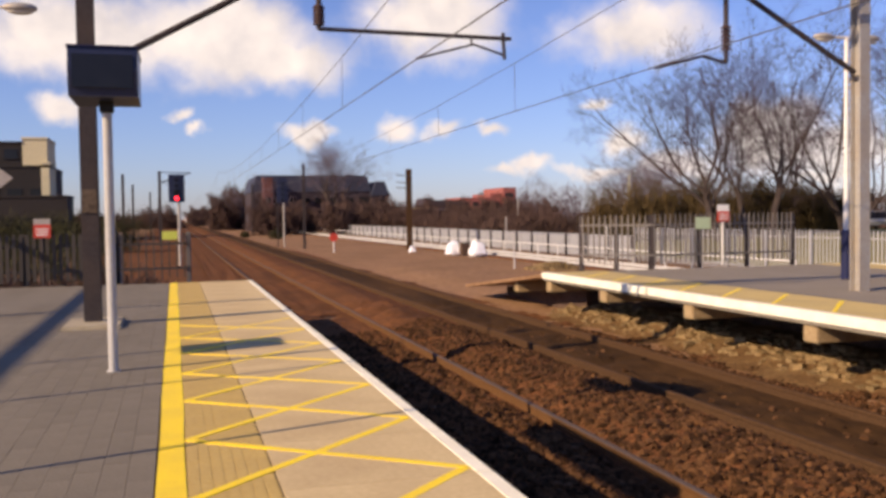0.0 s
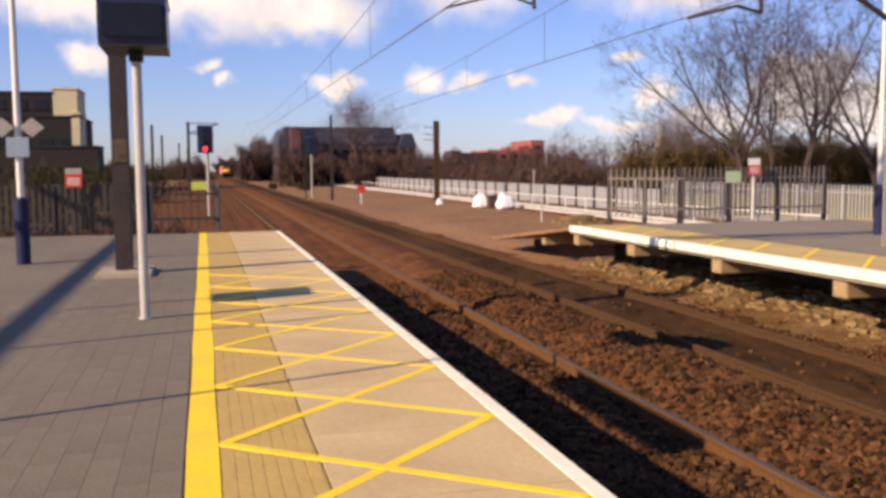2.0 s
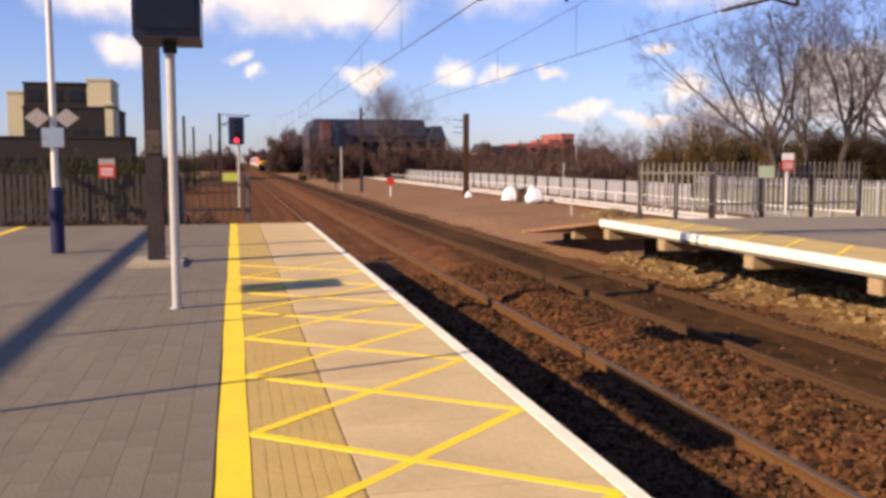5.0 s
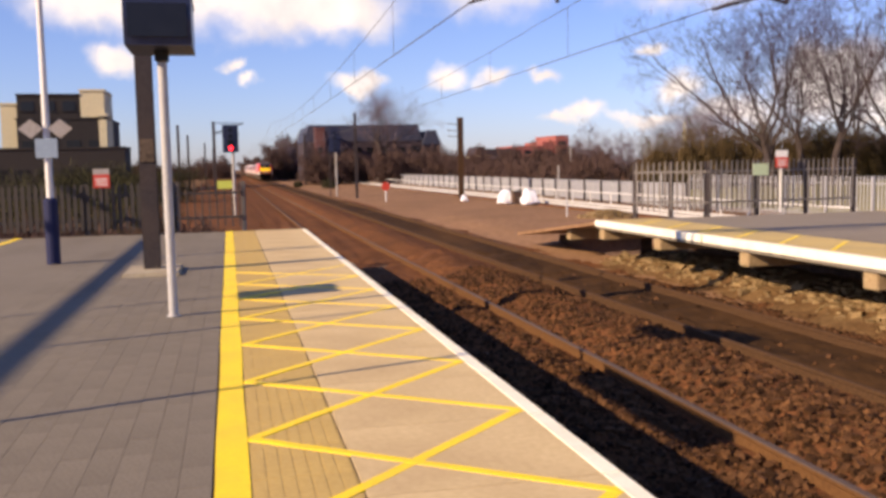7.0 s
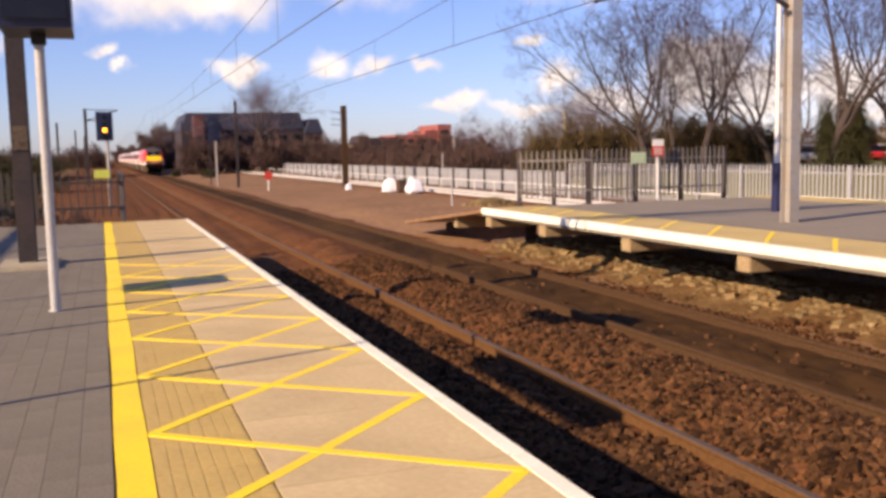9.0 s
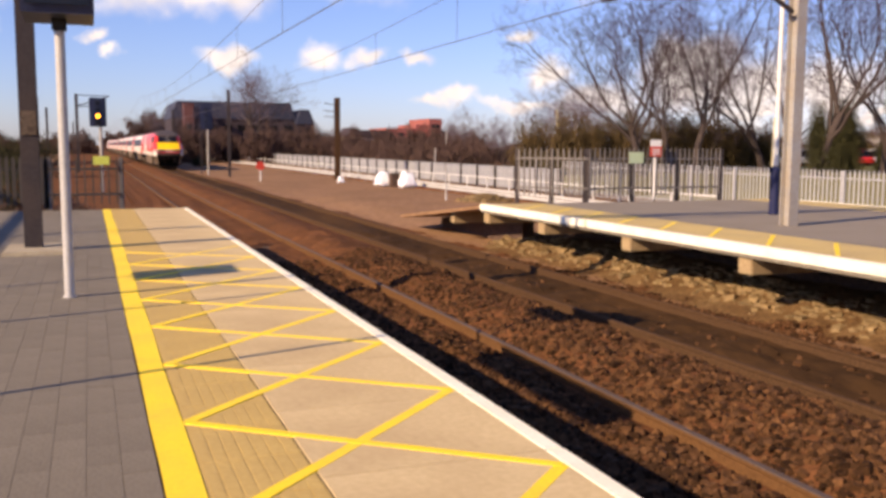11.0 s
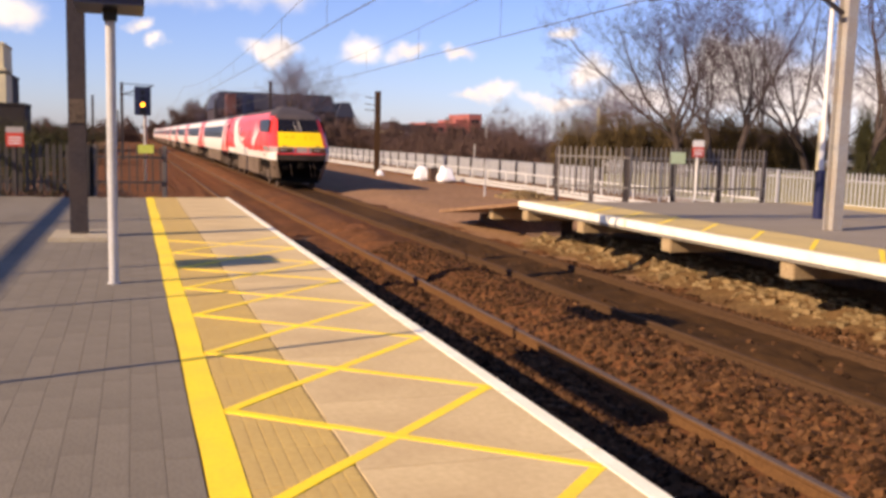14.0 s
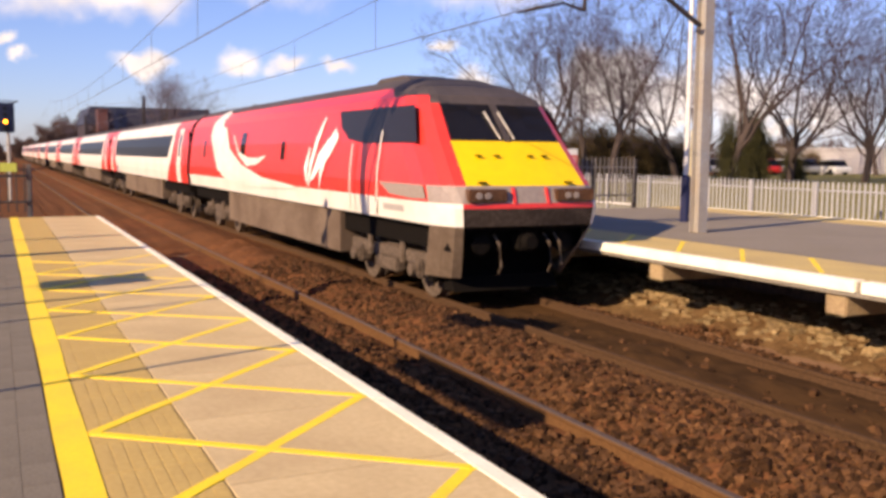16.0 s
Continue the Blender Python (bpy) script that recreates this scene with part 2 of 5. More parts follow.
M_bluesign = mat("pale_blue_sign", (0.3, 0.38, 0.46), (0.25, 0.32, 0.4), 0.5, scale=3, fine=20, bump=0.03)
M_ceramic = mat("brown_insulator", (0.06, 0.035, 0.03), None, 0.3, scale=3, fine=20, bump=0.03)
M_wire = mat("overhead_copper", (0.15, 0.13, 0.13), None, 0.6, 0.5, scale=3, fine=20, bump=0.0)
M_train_red = mat("red_train_paint", (0.78, 0.045, 0.034), (0.72, 0.038, 0.03), 0.28, scale=0.7, fine=6, bump=0.0, dirt=(0.45, 0.03, 0.03), dirt_amount=0.4, spec=0.5)
M_train_white = mat("white_train_paint", (0.74, 0.69, 0.62), (0.68, 0.63, 0.56), 0.35, scale=0.7, fine=6, bump=0.0, dirt=(0.52, 0.44, 0.36), dirt_amount=0.5, spec=0.5)
M_train_yel = mat("yellow_nose_paint", (0.9, 0.58, 0.006), (0.86, 0.54, 0.006), 0.3, scale=0.9, fine=6, bump=0.0, dirt=(0.7, 0.44, 0.02), dirt_amount=0.3, spec=0.5)
M_train_roof = mat("sooty_grey_roof", (0.075, 0.062, 0.062), (0.05, 0.042, 0.043), 0.7, scale=1, fine=10, bump=0.05, dirt=(0.1, 0.078, 0.07), dirt_amount=0.5, spec=0.2)
M_train_skirt = mat("brake_dust_grey_skirt", (0.17, 0.122, 0.088), (0.12, 0.085, 0.06), 0.85, scale=1.2, fine=12, bump=0.1, dirt=(0.085, 0.056, 0.038), dirt_amount=0.85, spec=0.15)
M_tint = mat("dark_tinted_window", (0.02, 0.017, 0.02), (0.014, 0.012, 0.015), 0.3, scale=3, fine=20, bump=0.0, spec=0.12)
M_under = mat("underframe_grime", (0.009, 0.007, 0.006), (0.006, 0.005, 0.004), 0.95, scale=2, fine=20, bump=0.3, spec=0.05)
M_grime = mat("dusty_brown_valance", (0.075, 0.055, 0.043), (0.04, 0.029, 0.023), 0.85, scale=2, fine=16, bump=0.1, dirt=(0.025, 0.018, 0.015), dirt_amount=0.85, spec=0.1)
M_headglass = mat("amber_brown_headlamp_glass", (0.12, 0.055, 0.028), (0.07, 0.03, 0.016), 0.15, spec=0.4, scale=2, fine=16, bump=0.0)
M_bogie = mat("dusty_bogie_frame", (0.13, 0.095, 0.07), (0.06, 0.043, 0.032), 0.9, scale=2, fine=16, bump=0.2, spec=0.15)
M_lampgrey = mat("headlamp_surround", (0.3, 0.245, 0.21), (0.24, 0.19, 0.165), 0.4, scale=2, fine=16, bump=0.02)
M_bark = mat("grey_brown_bark", (0.085, 0.064, 0.056), (0.05, 0.038, 0.035), 0.95, scale=3, fine=20, bump=0.7, depth=0.03, spec=0.05)
M_twig = mat("brown_twig", (0.085, 0.064, 0.07), (0.06, 0.046, 0.052), 0.95, scale=0.6, fine=5, bump=0.0, spec=0.05)
# paler, bluer copy of the twig colour: distance haze put into it
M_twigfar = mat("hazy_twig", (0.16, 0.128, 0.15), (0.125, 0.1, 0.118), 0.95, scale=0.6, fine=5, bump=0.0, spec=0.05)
M_ivy = mat("dark_ivy", (0.05, 0.045, 0.016), (0.03, 0.03, 0.012), 0.8, scale=0.5, fine=4, bump=0.0, rand=0.22, spec=0.2)
M_hedge = mat("brown_olive_hedge", (0.115, 0.076, 0.033), (0.075, 0.052, 0.026), 0.9, scale=0.35, fine=3, bump=0.0, dirt=(0.05, 0.045, 0.018), dirt_amount=0.7, rand=0.2, spec=0.1)
M_scrub = mat("brown_scrub", (0.1, 0.06, 0.048), (0.066, 0.041, 0.035), 0.95, scale=0.3, fine=3, bump=0.0, rand=0.2, spec=0.1)
M_office = mat("dark_office_brick", (0.045, 0.03, 0.036), (0.03, 0.021, 0.026), 0.9, scale=0.3, fine=3, bump=0.1)
M_office_top = mat("slate_office_roof", (0.05, 0.056, 0.088), (0.036, 0.042, 0.068), 0.75, scale=0.3, fine=3, bump=0.1, spec=0.15)
M_redbrick = mat("red_brick_building", (0.32, 0.1, 0.085), (0.26, 0.082, 0.07), 0.9, scale=0.3, fine=4, bump=0.1)
M_dullbrick = mat("dull_red_brick", (0.15, 0.055, 0.05), (0.11, 0.042, 0.04), 0.9, scale=0.3, fine=4, bump=0.1)
M_cream = mat("cream_render", (0.62, 0.54, 0.34), (0.54, 0.47, 0.3), 0.9, scale=0.3, fine=4, bump=0.05)
# backlit blocks: their shade is put into this near-black brown
M_brownblk = mat("brown_block", (0.024, 0.019, 0.019), (0.016, 0.013, 0.013), 0.9, scale=0.3, fine=4, bump=0.1)
M_greyblk = mat("grey_office_render", (0.42, 0.4, 0.4), (0.34, 0.32, 0.32), 0.9, scale=0.3, fine=4, bump=0.05)
M_bag = mat("white_bulk_bag", (0.9, 0.9, 0.92), (0.82, 0.82, 0.84), 0.7, scale=3, fine=14, bump=0.4, depth=0.03)
M_carw = mat("white_car_paint", (0.7, 0.7, 0.7), None, 0.25, spec=0.5, bump=0.0)
M_carr = mat("red_car_paint", (0.5, 0.03, 0.03), None, 0.25, spec=0.5, bump=0.0)
M_carg = mat("silver_car_paint", (0.35, 0.36, 0.38), None, 0.3, 0.4, bump=0.0)
M_red_glow = mat("red_signal_lens", (1.0, 0.02, 0.03), None, 0.3, emit=9, bump=0.0)
M_amber_glow = mat("amber_signal_lens", (1.0, 0.33, 0.02), None, 0.3, emit=9, bump=0.0)
M_lens_off = mat("unlit_lens", (0.03, 0.03, 0.035), None, 0.2, bump=0.0)
M_lampglass = mat("lamp_diffuser", (0.75, 0.74, 0.7), None, 0.4, bump=0.0)
M_tape = mat("grey_letter_bars", (0.4, 0.36, 0.33), None, 0.6, bump=0.0)
M_grass = mat("dry_grass_bank", (0.22, 0.2, 0.07), (0.15, 0.13, 0.05), 0.95, scale=0.3, fine=6, bump=0.4, depth=0.04, spec=0.1)


# ---- mesh building ----
class Mesh:
    """Collects faces of one part."""

    def __init__(self):
        self.v, self.f = [], []

    def add(self, verts, faces):
        k = len(self.v)
        self.v += [tuple(p) for p in verts]
        self.f += [tuple(i + k for i in f) for f in faces]
        return self

    def box(self, x0, y0, z0, x1, y1, z1, ch=0.0):
        """A box; ch: chamfer of all edges."""
        if not ch:
            v = [(x, y, z) for z in (z0, z1) for y in (y0, y1) for x in (x0, x1)]
            return self.add(v, [(0, 2, 3, 1), (4, 5, 7, 6), (0, 1, 5, 4), (2, 6, 7, 3), (0, 4, 6, 2), (1, 3, 7, 5)])
        bm = bmesh.new()
        bmesh.ops.create_cube(bm, size=1.0, matrix=Matrix.LocRotScale(((x0 + x1) / 2, (y0 + y1) / 2, (z0 + z1) / 2), None, (x1 - x0, y1 - y0, z1 - z0)))
        bmesh.ops.bevel(bm, geom=bm.edges[:], offset=ch, segments=2, affect="EDGES", clamp_overlap=True)
        return self.take(bm)

    def take(self, bm):
        bm.verts.index_update()
        self.add([v.co for v in bm.verts], [[v.index for v in f.verts] for f in bm.faces])
        bm.free()
        return self

    def cyl(self, a, b, r0, r1=None, n=10, caps=True):
        a, b = Vector(a), Vector(b)
        r1 = r0 if r1 is None else r1
        q = (b - a).to_track_quat("Z", "Y")
        ring = [(math.cos(6.28318 * i / n), math.sin(6.28318 * i / n)) for i in range(n)]
        v = [a + q @ Vector((c * r0, s * r0, 0)) for c, s in ring] + [b + q @ Vector((c * r1, s * r1, 0)) for c, s in ring]
        f = [(i, (i + 1) % n, n + (i + 1) % n, n + i) for i in range(n)]
        if caps:
            f += [tuple(reversed(range(n))), tuple(range(n, 2 * n))]
        return self.add(v, f)

    def tube(self, pts, r, n=6):
        pts = [Vector(p) for p in pts]
        v, f = [], []
        for i, p in enumerate(pts):
            d = (pts[min(i + 1, len(pts) - 1)] - pts[max(i - 1, 0)]).normalized()
            q = d.to_track_quat("Z", "Y")
            v += [p + q @ Vector((math.cos(6.28318 * k / n) * r, math.sin(6.28318 * k / n) * r, 0)) for k in range(n)]
        for i in range(len(pts) - 1):
            f += [(i * n + k, i * n + (k + 1) % n, (i + 1) * n + (k + 1) % n, (i + 1) * n + k) for k in range(n)]
        m = len(pts) * n
        f += [tuple(reversed(range(n))), tuple(range(m - n, m))]
        return self.add(v, f)

    def prism(self, poly, axis, a, b):
        """A polygon of (u, v) drawn out along an axis from a to b."""
        def at(u, v, w):
            return {"x": (w, u, v), "y": (u, w, v), "z": (u, v, w)}[axis]
        n = len(poly)
        v = [at(*p, a) for p in poly] + [at(*p, b) for p in poly]
        return self.add(v, [tuple(range(n)), tuple(reversed(range(n, 2 * n)))] + [(i, n + i, n + (i + 1) % n, (i + 1) % n) for i in range(n)])

    def data(self, name, material, smooth=False):
        me = bpy.data.meshes.new(name)
        me.from_pydata(self.v, [], self.f)
        bm = bmesh.new()
        bm.from_mesh(me)
        bmesh.ops.recalc_face_normals(bm, faces=bm.faces)
        bm.to_mesh(me)
        bm.free()
        me.materials.append(material)
        if smooth:
            for p in me.polygons:
                p.use_smooth = True
        return me


def part(name, mesh, material, parent=None, label="", smooth=False):
    ob = new(name, mesh.data(name, material, smooth))
    if parent:
        ob.parent = parent
    if label:
        ob["label"] = label
    return ob


def thing(name, label, category, at=(0, 0, 0), turn=0.0, group="", kind=""):
    ob = new(name)
    ob.matrix_world = pose(*at, 0, 0, turn)
    return tagged(ob, label, category, group, kind)


RAIL_Z = -0.9          # top of the rails; platform tops are z = 0
NEAR_RAILS, FAR_RAILS, OUTER_RAILS = (1.07, 2.5), (4.42, 5.86), (16.7, 18.15)
PLAT_END, EDGE = 22.9, 0.06
FP_EDGE, FP_BACK, FP_END = 6.6, 15.3, 22.2


# ---- ground ----
def ground():
    g = Mesh()
    xs = [-3000, -800, -200, -60, -25, -12] + [-8 + 0.5 * i for i in range(64)] + [26, 34, 45, 70, 150, 400, 1200, 3000]
    ys = [-400, -80, -30, -12] + [-4 + 0.8 * i for i in range(60)] + [46, 52, 60, 75, 95, 130, 180, 260, 420, 900, 3000]

    def height(x, y):
        if not (-8 < x < 24 and -4 < y < 44):
            return -1.1
        z = -1.1 + 0.05 * noise.noise((x * 0.5, y * 0.35, 0)) + 0.03 * noise.noise((x * 1.9, y * 1.7, 4))
        if y > 24 and 7 < x < 15.6:
            z += 0.18 * min(1, (y - 24) / 6) * min(1, (x - 7) / 1.2) * min(1, (15.6 - x) / 1.2)
        return z
    v = [(x, y, height(x, y)) for y in ys for x in xs]
    nx = len(xs)
    f = [(j * nx + i, j * nx + i + 1, (j + 1) * nx + i + 1, (j + 1) * nx + i) for j in range(len(ys) - 1) for i in range(nx - 1)]
    g.add(v, f)
    tagged(part("ground", g, M_ground, None, smooth=True), "dry brown earth of the railway land", "ground", kind="structure")


def bed(x, y):
    """Height of the ballast across the two main tracks."""
    z = -1.02
    if 2.6 < x < 4.3:
        z += (0.17 + 0.05 * noise.noise((0, y * 0.45, 3.3))) * math.sin((x - 2.6) / 1.7 * math.pi)
    if x < 0.95:
        z += 0.05
    if x > 6.2:
        z -= 0.1 * min(1, (x - 6.2) / 0.6)
    rough = 1.0 if min(abs(x - q) for q in NEAR_RAILS + FAR_RAILS) > 0.25 else 0.3
    return z + rough * (0.06 * noise.noise((x * 1.3, y * 0.9, 1.5)) + 0.05 * noise.noise((x * 3.1, y * 2.6, 7.5)) + 0.025 * noise.noise((x * 7.3, y * 6.1, 2.5)))


def ballast():
    b = Mesh()
    xs = [-0.3 + 0.08 * i for i in range(92)]
    ys = [-20, -8, 0, 2] + [3 + 0.11 * i for i in range(220)] + [28 + 1.5 * i for i in range(12)] + [50, 60, 80, 110, 150, 220, 400]
    v = [(x, y, bed(x, y)) for y in ys for x in xs]
    nx = len(xs)
    fs = [(j * nx + i, j * nx + i + 1, (j + 1) * nx + i + 1, (j + 1) * nx + i) for j in range(len(ys) - 1) for i in range(nx - 1)]
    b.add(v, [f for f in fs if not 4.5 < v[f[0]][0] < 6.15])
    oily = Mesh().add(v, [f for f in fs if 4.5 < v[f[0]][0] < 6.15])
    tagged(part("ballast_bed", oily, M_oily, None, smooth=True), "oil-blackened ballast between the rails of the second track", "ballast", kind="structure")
    tagged(part("ballast_bed", b, M_ballast, None, smooth=True), "rust-brown ballast bed under both main tracks", "ballast", kind="structure")
    o = Mesh()
    o.prism([(15.7, -1.3), (15.9, -1.04), (18.9, -1.04), (19.2, -1.3)], "y", 24.0, 400.0)
    tagged(part("ballast_bed", o, M_ballast), "brown ballast under the outer track", "ballast", kind="structure")
    c = Mesh()
    c.prism([(-6.5, -1.3), (-6.2, -1.03), (-0.3, -1.0), (-0.2, -1.3)], "y", 23.0, 400.0)
    tagged(part("ballast_bed", c, M_ballast), "dark brown cess beside the near track", "ballast", kind="structure")
    # loose stones
    r = np.random.RandomState(11)
    verts, faces = [], []
    cube = np.array([(x, y, z) for z in (-1, 1) for y in (-1, 1) for x in (-1, 1)], float)
    quad = np.array([(0, 2, 3, 1), (4, 5, 7, 6), (0, 1, 5, 4), (2, 6, 7, 3), (0, 4, 6, 2), (1, 3, 7, 5)])
    count = 0
    while count < 34000:
        y = 4.0 + 17 * r.rand() ** 1.6
        x = 0.1 + 7.2 * r.rand()
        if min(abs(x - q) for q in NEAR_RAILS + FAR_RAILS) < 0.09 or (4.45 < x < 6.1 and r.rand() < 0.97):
            continue
        s = (0.013 + 0.024 * r.rand() ** 2) * (1.0 if y < 12 else 0.8)
        p = cube * s * (0.6 + 0.7 * r.rand(3)) + s * 0.5 * (r.rand(8, 3) - 0.5)
        for i, j in ((0, 1), (1, 2)):
            a = r.rand() * 6.28
            turn = np.eye(3)
            turn[i, i] = turn[j, j] = math.cos(a)
            turn[i, j], turn[j, i] = -math.sin(a), math.sin(a)
            p = p @ turn
        p += (x, y, bed(x, y) + s * 0.1)
        verts.append(p)
        faces.append(quad + 8 * count)
        count += 1
    me = bpy.data.meshes.new("ballast_stones")
    me.from_pydata(np.concatenate(verts).tolist(), [], np.concatenate(faces).tolist())
    me.materials.append(M_stone)
    tagged(new("ballast_stones", me), "loose rust-brown granite ballast stones", "ballast", kind="stuff")


def rail_line(x, y0, y1, material, top, label):
    t = thing("rail", label, "rail", group="running rails")
    w = Mesh()
    z = RAIL_Z
    w.prism([(x - 0.07, z - 0.155), (x + 0.07, z - 0.155), (x + 0.07, z - 0.14), (x + 0.026, z - 0.125), (x + 0.024, z - 0.045), (x + 0.034, z - 0.035), (x + 0.034, z - 0.008),
             (x - 0.034, z - 0.008), (x - 0.034, z - 0.035), (x - 0.024, z - 0.045), (x - 0.026, z - 0.125), (x - 0.07, z - 0.14)], "y", y0, y1)
    part("rail_web", w, material, t)
    h = Mesh()
    h.prism([(x - 0.034, z - 0.008), (x + 0.034, z - 0.008), (x + 0.028, z), (x - 0.028, z)], "y", y0, y1)
    part("rail_head", h, top, t)


def tracks():
    for x in NEAR_RAILS:
        rail_line(x, -20, 400, M_rail, M_railtop, "rusty steel running rail beside the platform")
    for x in FAR_RAILS:
        rail_line(x, -20, 400, M_raildark, M_raildark, "dark running rail of the second track")
    for x in OUTER_RAILS:
        rail_line(x, 24, 400, M_shiny, M_shiny, "pale sunlit rail of the outer track")
    s = Mesh()
    s.prism([(-1.25, -1.12), (1.25, -1.12), (1.25, -0.96), (0.5, -1.0), (-0.5, -1.0), (-1.25, -0.96)], "y", -0.13, 0.13)
    me = s.data("sleeper", M_sleeper)
    for cx, name in ((1.785, "near"), (5.14, "far")):
        top = thing("track_sleepers", "dirty concrete sleepers half buried in rusty ballast", "sleepers", at=(cx, 0, 0))
        for i in range(90):
            ob = new("sleeper", me)
            ob.parent = top
            ob.location = (0, 3 + 0.65 * i, -0.075 - (0.05 if name == "far" else 0))


# ---- near platform ----
def near_platform():
    p = Mesh()
    p.box(-6.4, -14, -1.6, -0.25, PLAT_END, -0.012)
    tagged(part("platform", p, M_joint), "island platform body with dark brick face", "platform", kind="structure")
    f = Mesh()
    f.box(-0.25, -14, -1.5, -0.16, PLAT_END - 0.02, -0.13)
    tagged(part("platform_wall", f, M_brick), "sooty brick platform wall below the coping", "wall", kind="structure")
    back = Mesh()
    back.box(-6.4, -14, -0.012, -3.75, PLAT_END, -0.002)
    tagged(part("pavement", back, M_paver), "worn grey block paving of the platform", "paving", kind="structure")
    cope = thing("platform_coping", "buff concrete coping slabs with a white painted edge", "coping", kind="structure")
    slab = Mesh().box(-1.043, 0.004, -0.12, -0.034, 0.996, -0.003, 0.0)
    slab_me = slab.data("coping_slab", M_flag)
    white_me = Mesh().box(-0.034, 0.004, -0.12, EDGE, 0.996, 0.0, 0.006).data("white_edge", M_white)
    tact = Mesh().box(-1.5, 0.001, -0.05, -1.054, 0.449, -0.007)
    for i in range(7):
        x = -1.485 + 0.062 * i
        tact.box(x, 0.003, -0.01, x + 0.05, 0.447, -0.0055)
    tact_me = tact.data("ribbed_slab", M_tactile)
    for i in range(-10, 23):
        for me, nm in ((slab_me, "coping_slab"), (white_me, "white_edge")):
            ob = new(nm, me)
            ob.parent, ob.location = cope, (0, i - 0.1, 0)
    for i in range(82):
        ob = new("ribbed_slab", tact_me)
        ob.parent, ob.location = cope, (0, PLAT_END - 0.45 * (i + 1), 0)
    y = Mesh()
    rnd = random.Random(5)
    ys = [-12 + 0.7 * i for i in range(50)] + [PLAT_END]
    w = [(rnd.uniform(-0.005, 0.005), rnd.uniform(-0.005, 0.005)) for _ in ys]
    v = [(-1.655 + a, yy, z) for yy, (a, b) in zip(ys, w) for z in (-0.02, -0.0035)] + [(-1.503 + b, yy, z) for yy, (a, b) in zip(ys, w) for z in (-0.02, -0.0035)]
    n = len(ys)
    fs = []
    for i in range(n - 1):
        a, b = 2 * i, 2 * (n + i)
        fs += [(a + 1, a + 3, b + 3, b + 1), (a, a + 2, a + 3, a + 1), (b, b + 1, b + 3, b + 2)]
    y.add(v, fs)
    tagged(part("yellow_line", y, M_yellow), "broad yellow safety line painted along the platform", "line", kind="structure")
    hatch = thing("hatching", "yellow crossed warning hatching on buff concrete", "hatching", kind="structure")

    def stripe(a, b, width, z):
        h = Mesh()
        a, b = Vector(a), Vector(b)
        d = (b - a).normalized()
        s = Vector((-d.y, d.x)) * width / 2
        steps = 12
        pts = []
        for i in range(steps + 1):
            q = a + (b - a) * i / steps
            e = 0.12 * width * noise.noise((q.x * 3, q.y * 3, 0))
            pts += [(q.x + s.x + e, q.y + s.y, -0.009), (q.x - s.x + e, q.y - s.y, -0.009)]
        k = len(pts)
        pts += [(x, yy, z) for x, yy, _ in pts]
        fs = []
        for i in range(steps):
            j = 2 * i
            fs += [(k + j, k + j + 1, k + j + 3, k + j + 2), (j, k + j, k + j + 2, j + 2), (j + 1, j + 3, k + j + 3, k + j + 1)]
        h.add(pts, fs)
        part("stripe", h, M_yellow, hatch)
    for k in range(-5, 13):
        ly, ry = 6.87 + 1.28 * k, 7.01 + 1.31 * (k + 1)
        if ry < 15.6 and ly > -2:
            stripe((-1.49, ly), (-0.05, ry), 0.062, -0.0015)
        ry = 7.01 + 1.31 * (k - 1)
        if ly < 15.6 and ry > -3:
            stripe((-1.49, ly), (-0.05, ry), 0.055, 0.0)
    tagged(part("yellow_line", Mesh().box(-5.9, -12, -0.02, -5.75, PLAT_END - 0.01, 0.003), M_yellow), "yellow safety line on the other side of the island", "line", kind="structure")
    tagged(part("white_edge", Mesh().box(-6.42, -14, -0.12, -6.3, PLAT_END - 0.01, 0.004), M_white), "white painted coping on the other platform side", "coping", kind="structure")
    base = thing("mast_foundation", "pale concrete foundation slab of the overhead mast", "foundation", kind="structure")
    part("concrete_pad", Mesh().box(-2.9, 14.45, -0.05, -2.2, 15.5, 0.05, 0.02), M_conc, base)


# ---- far platform ----
def bank_z(x, y):
    """Height of the lumpy bank at the foot of the far deck."""
    z = -1.22 + 0.12 * min(1, (x - 6.45) / 0.45) + 0.17 * max(0, x - 6.9)
    return z + 0.07 * noise.noise((x * 1.5, y * 0.9, 5.5)) + 0.05 * noise.noise((x * 3.7, y * 3.1, 9.5))


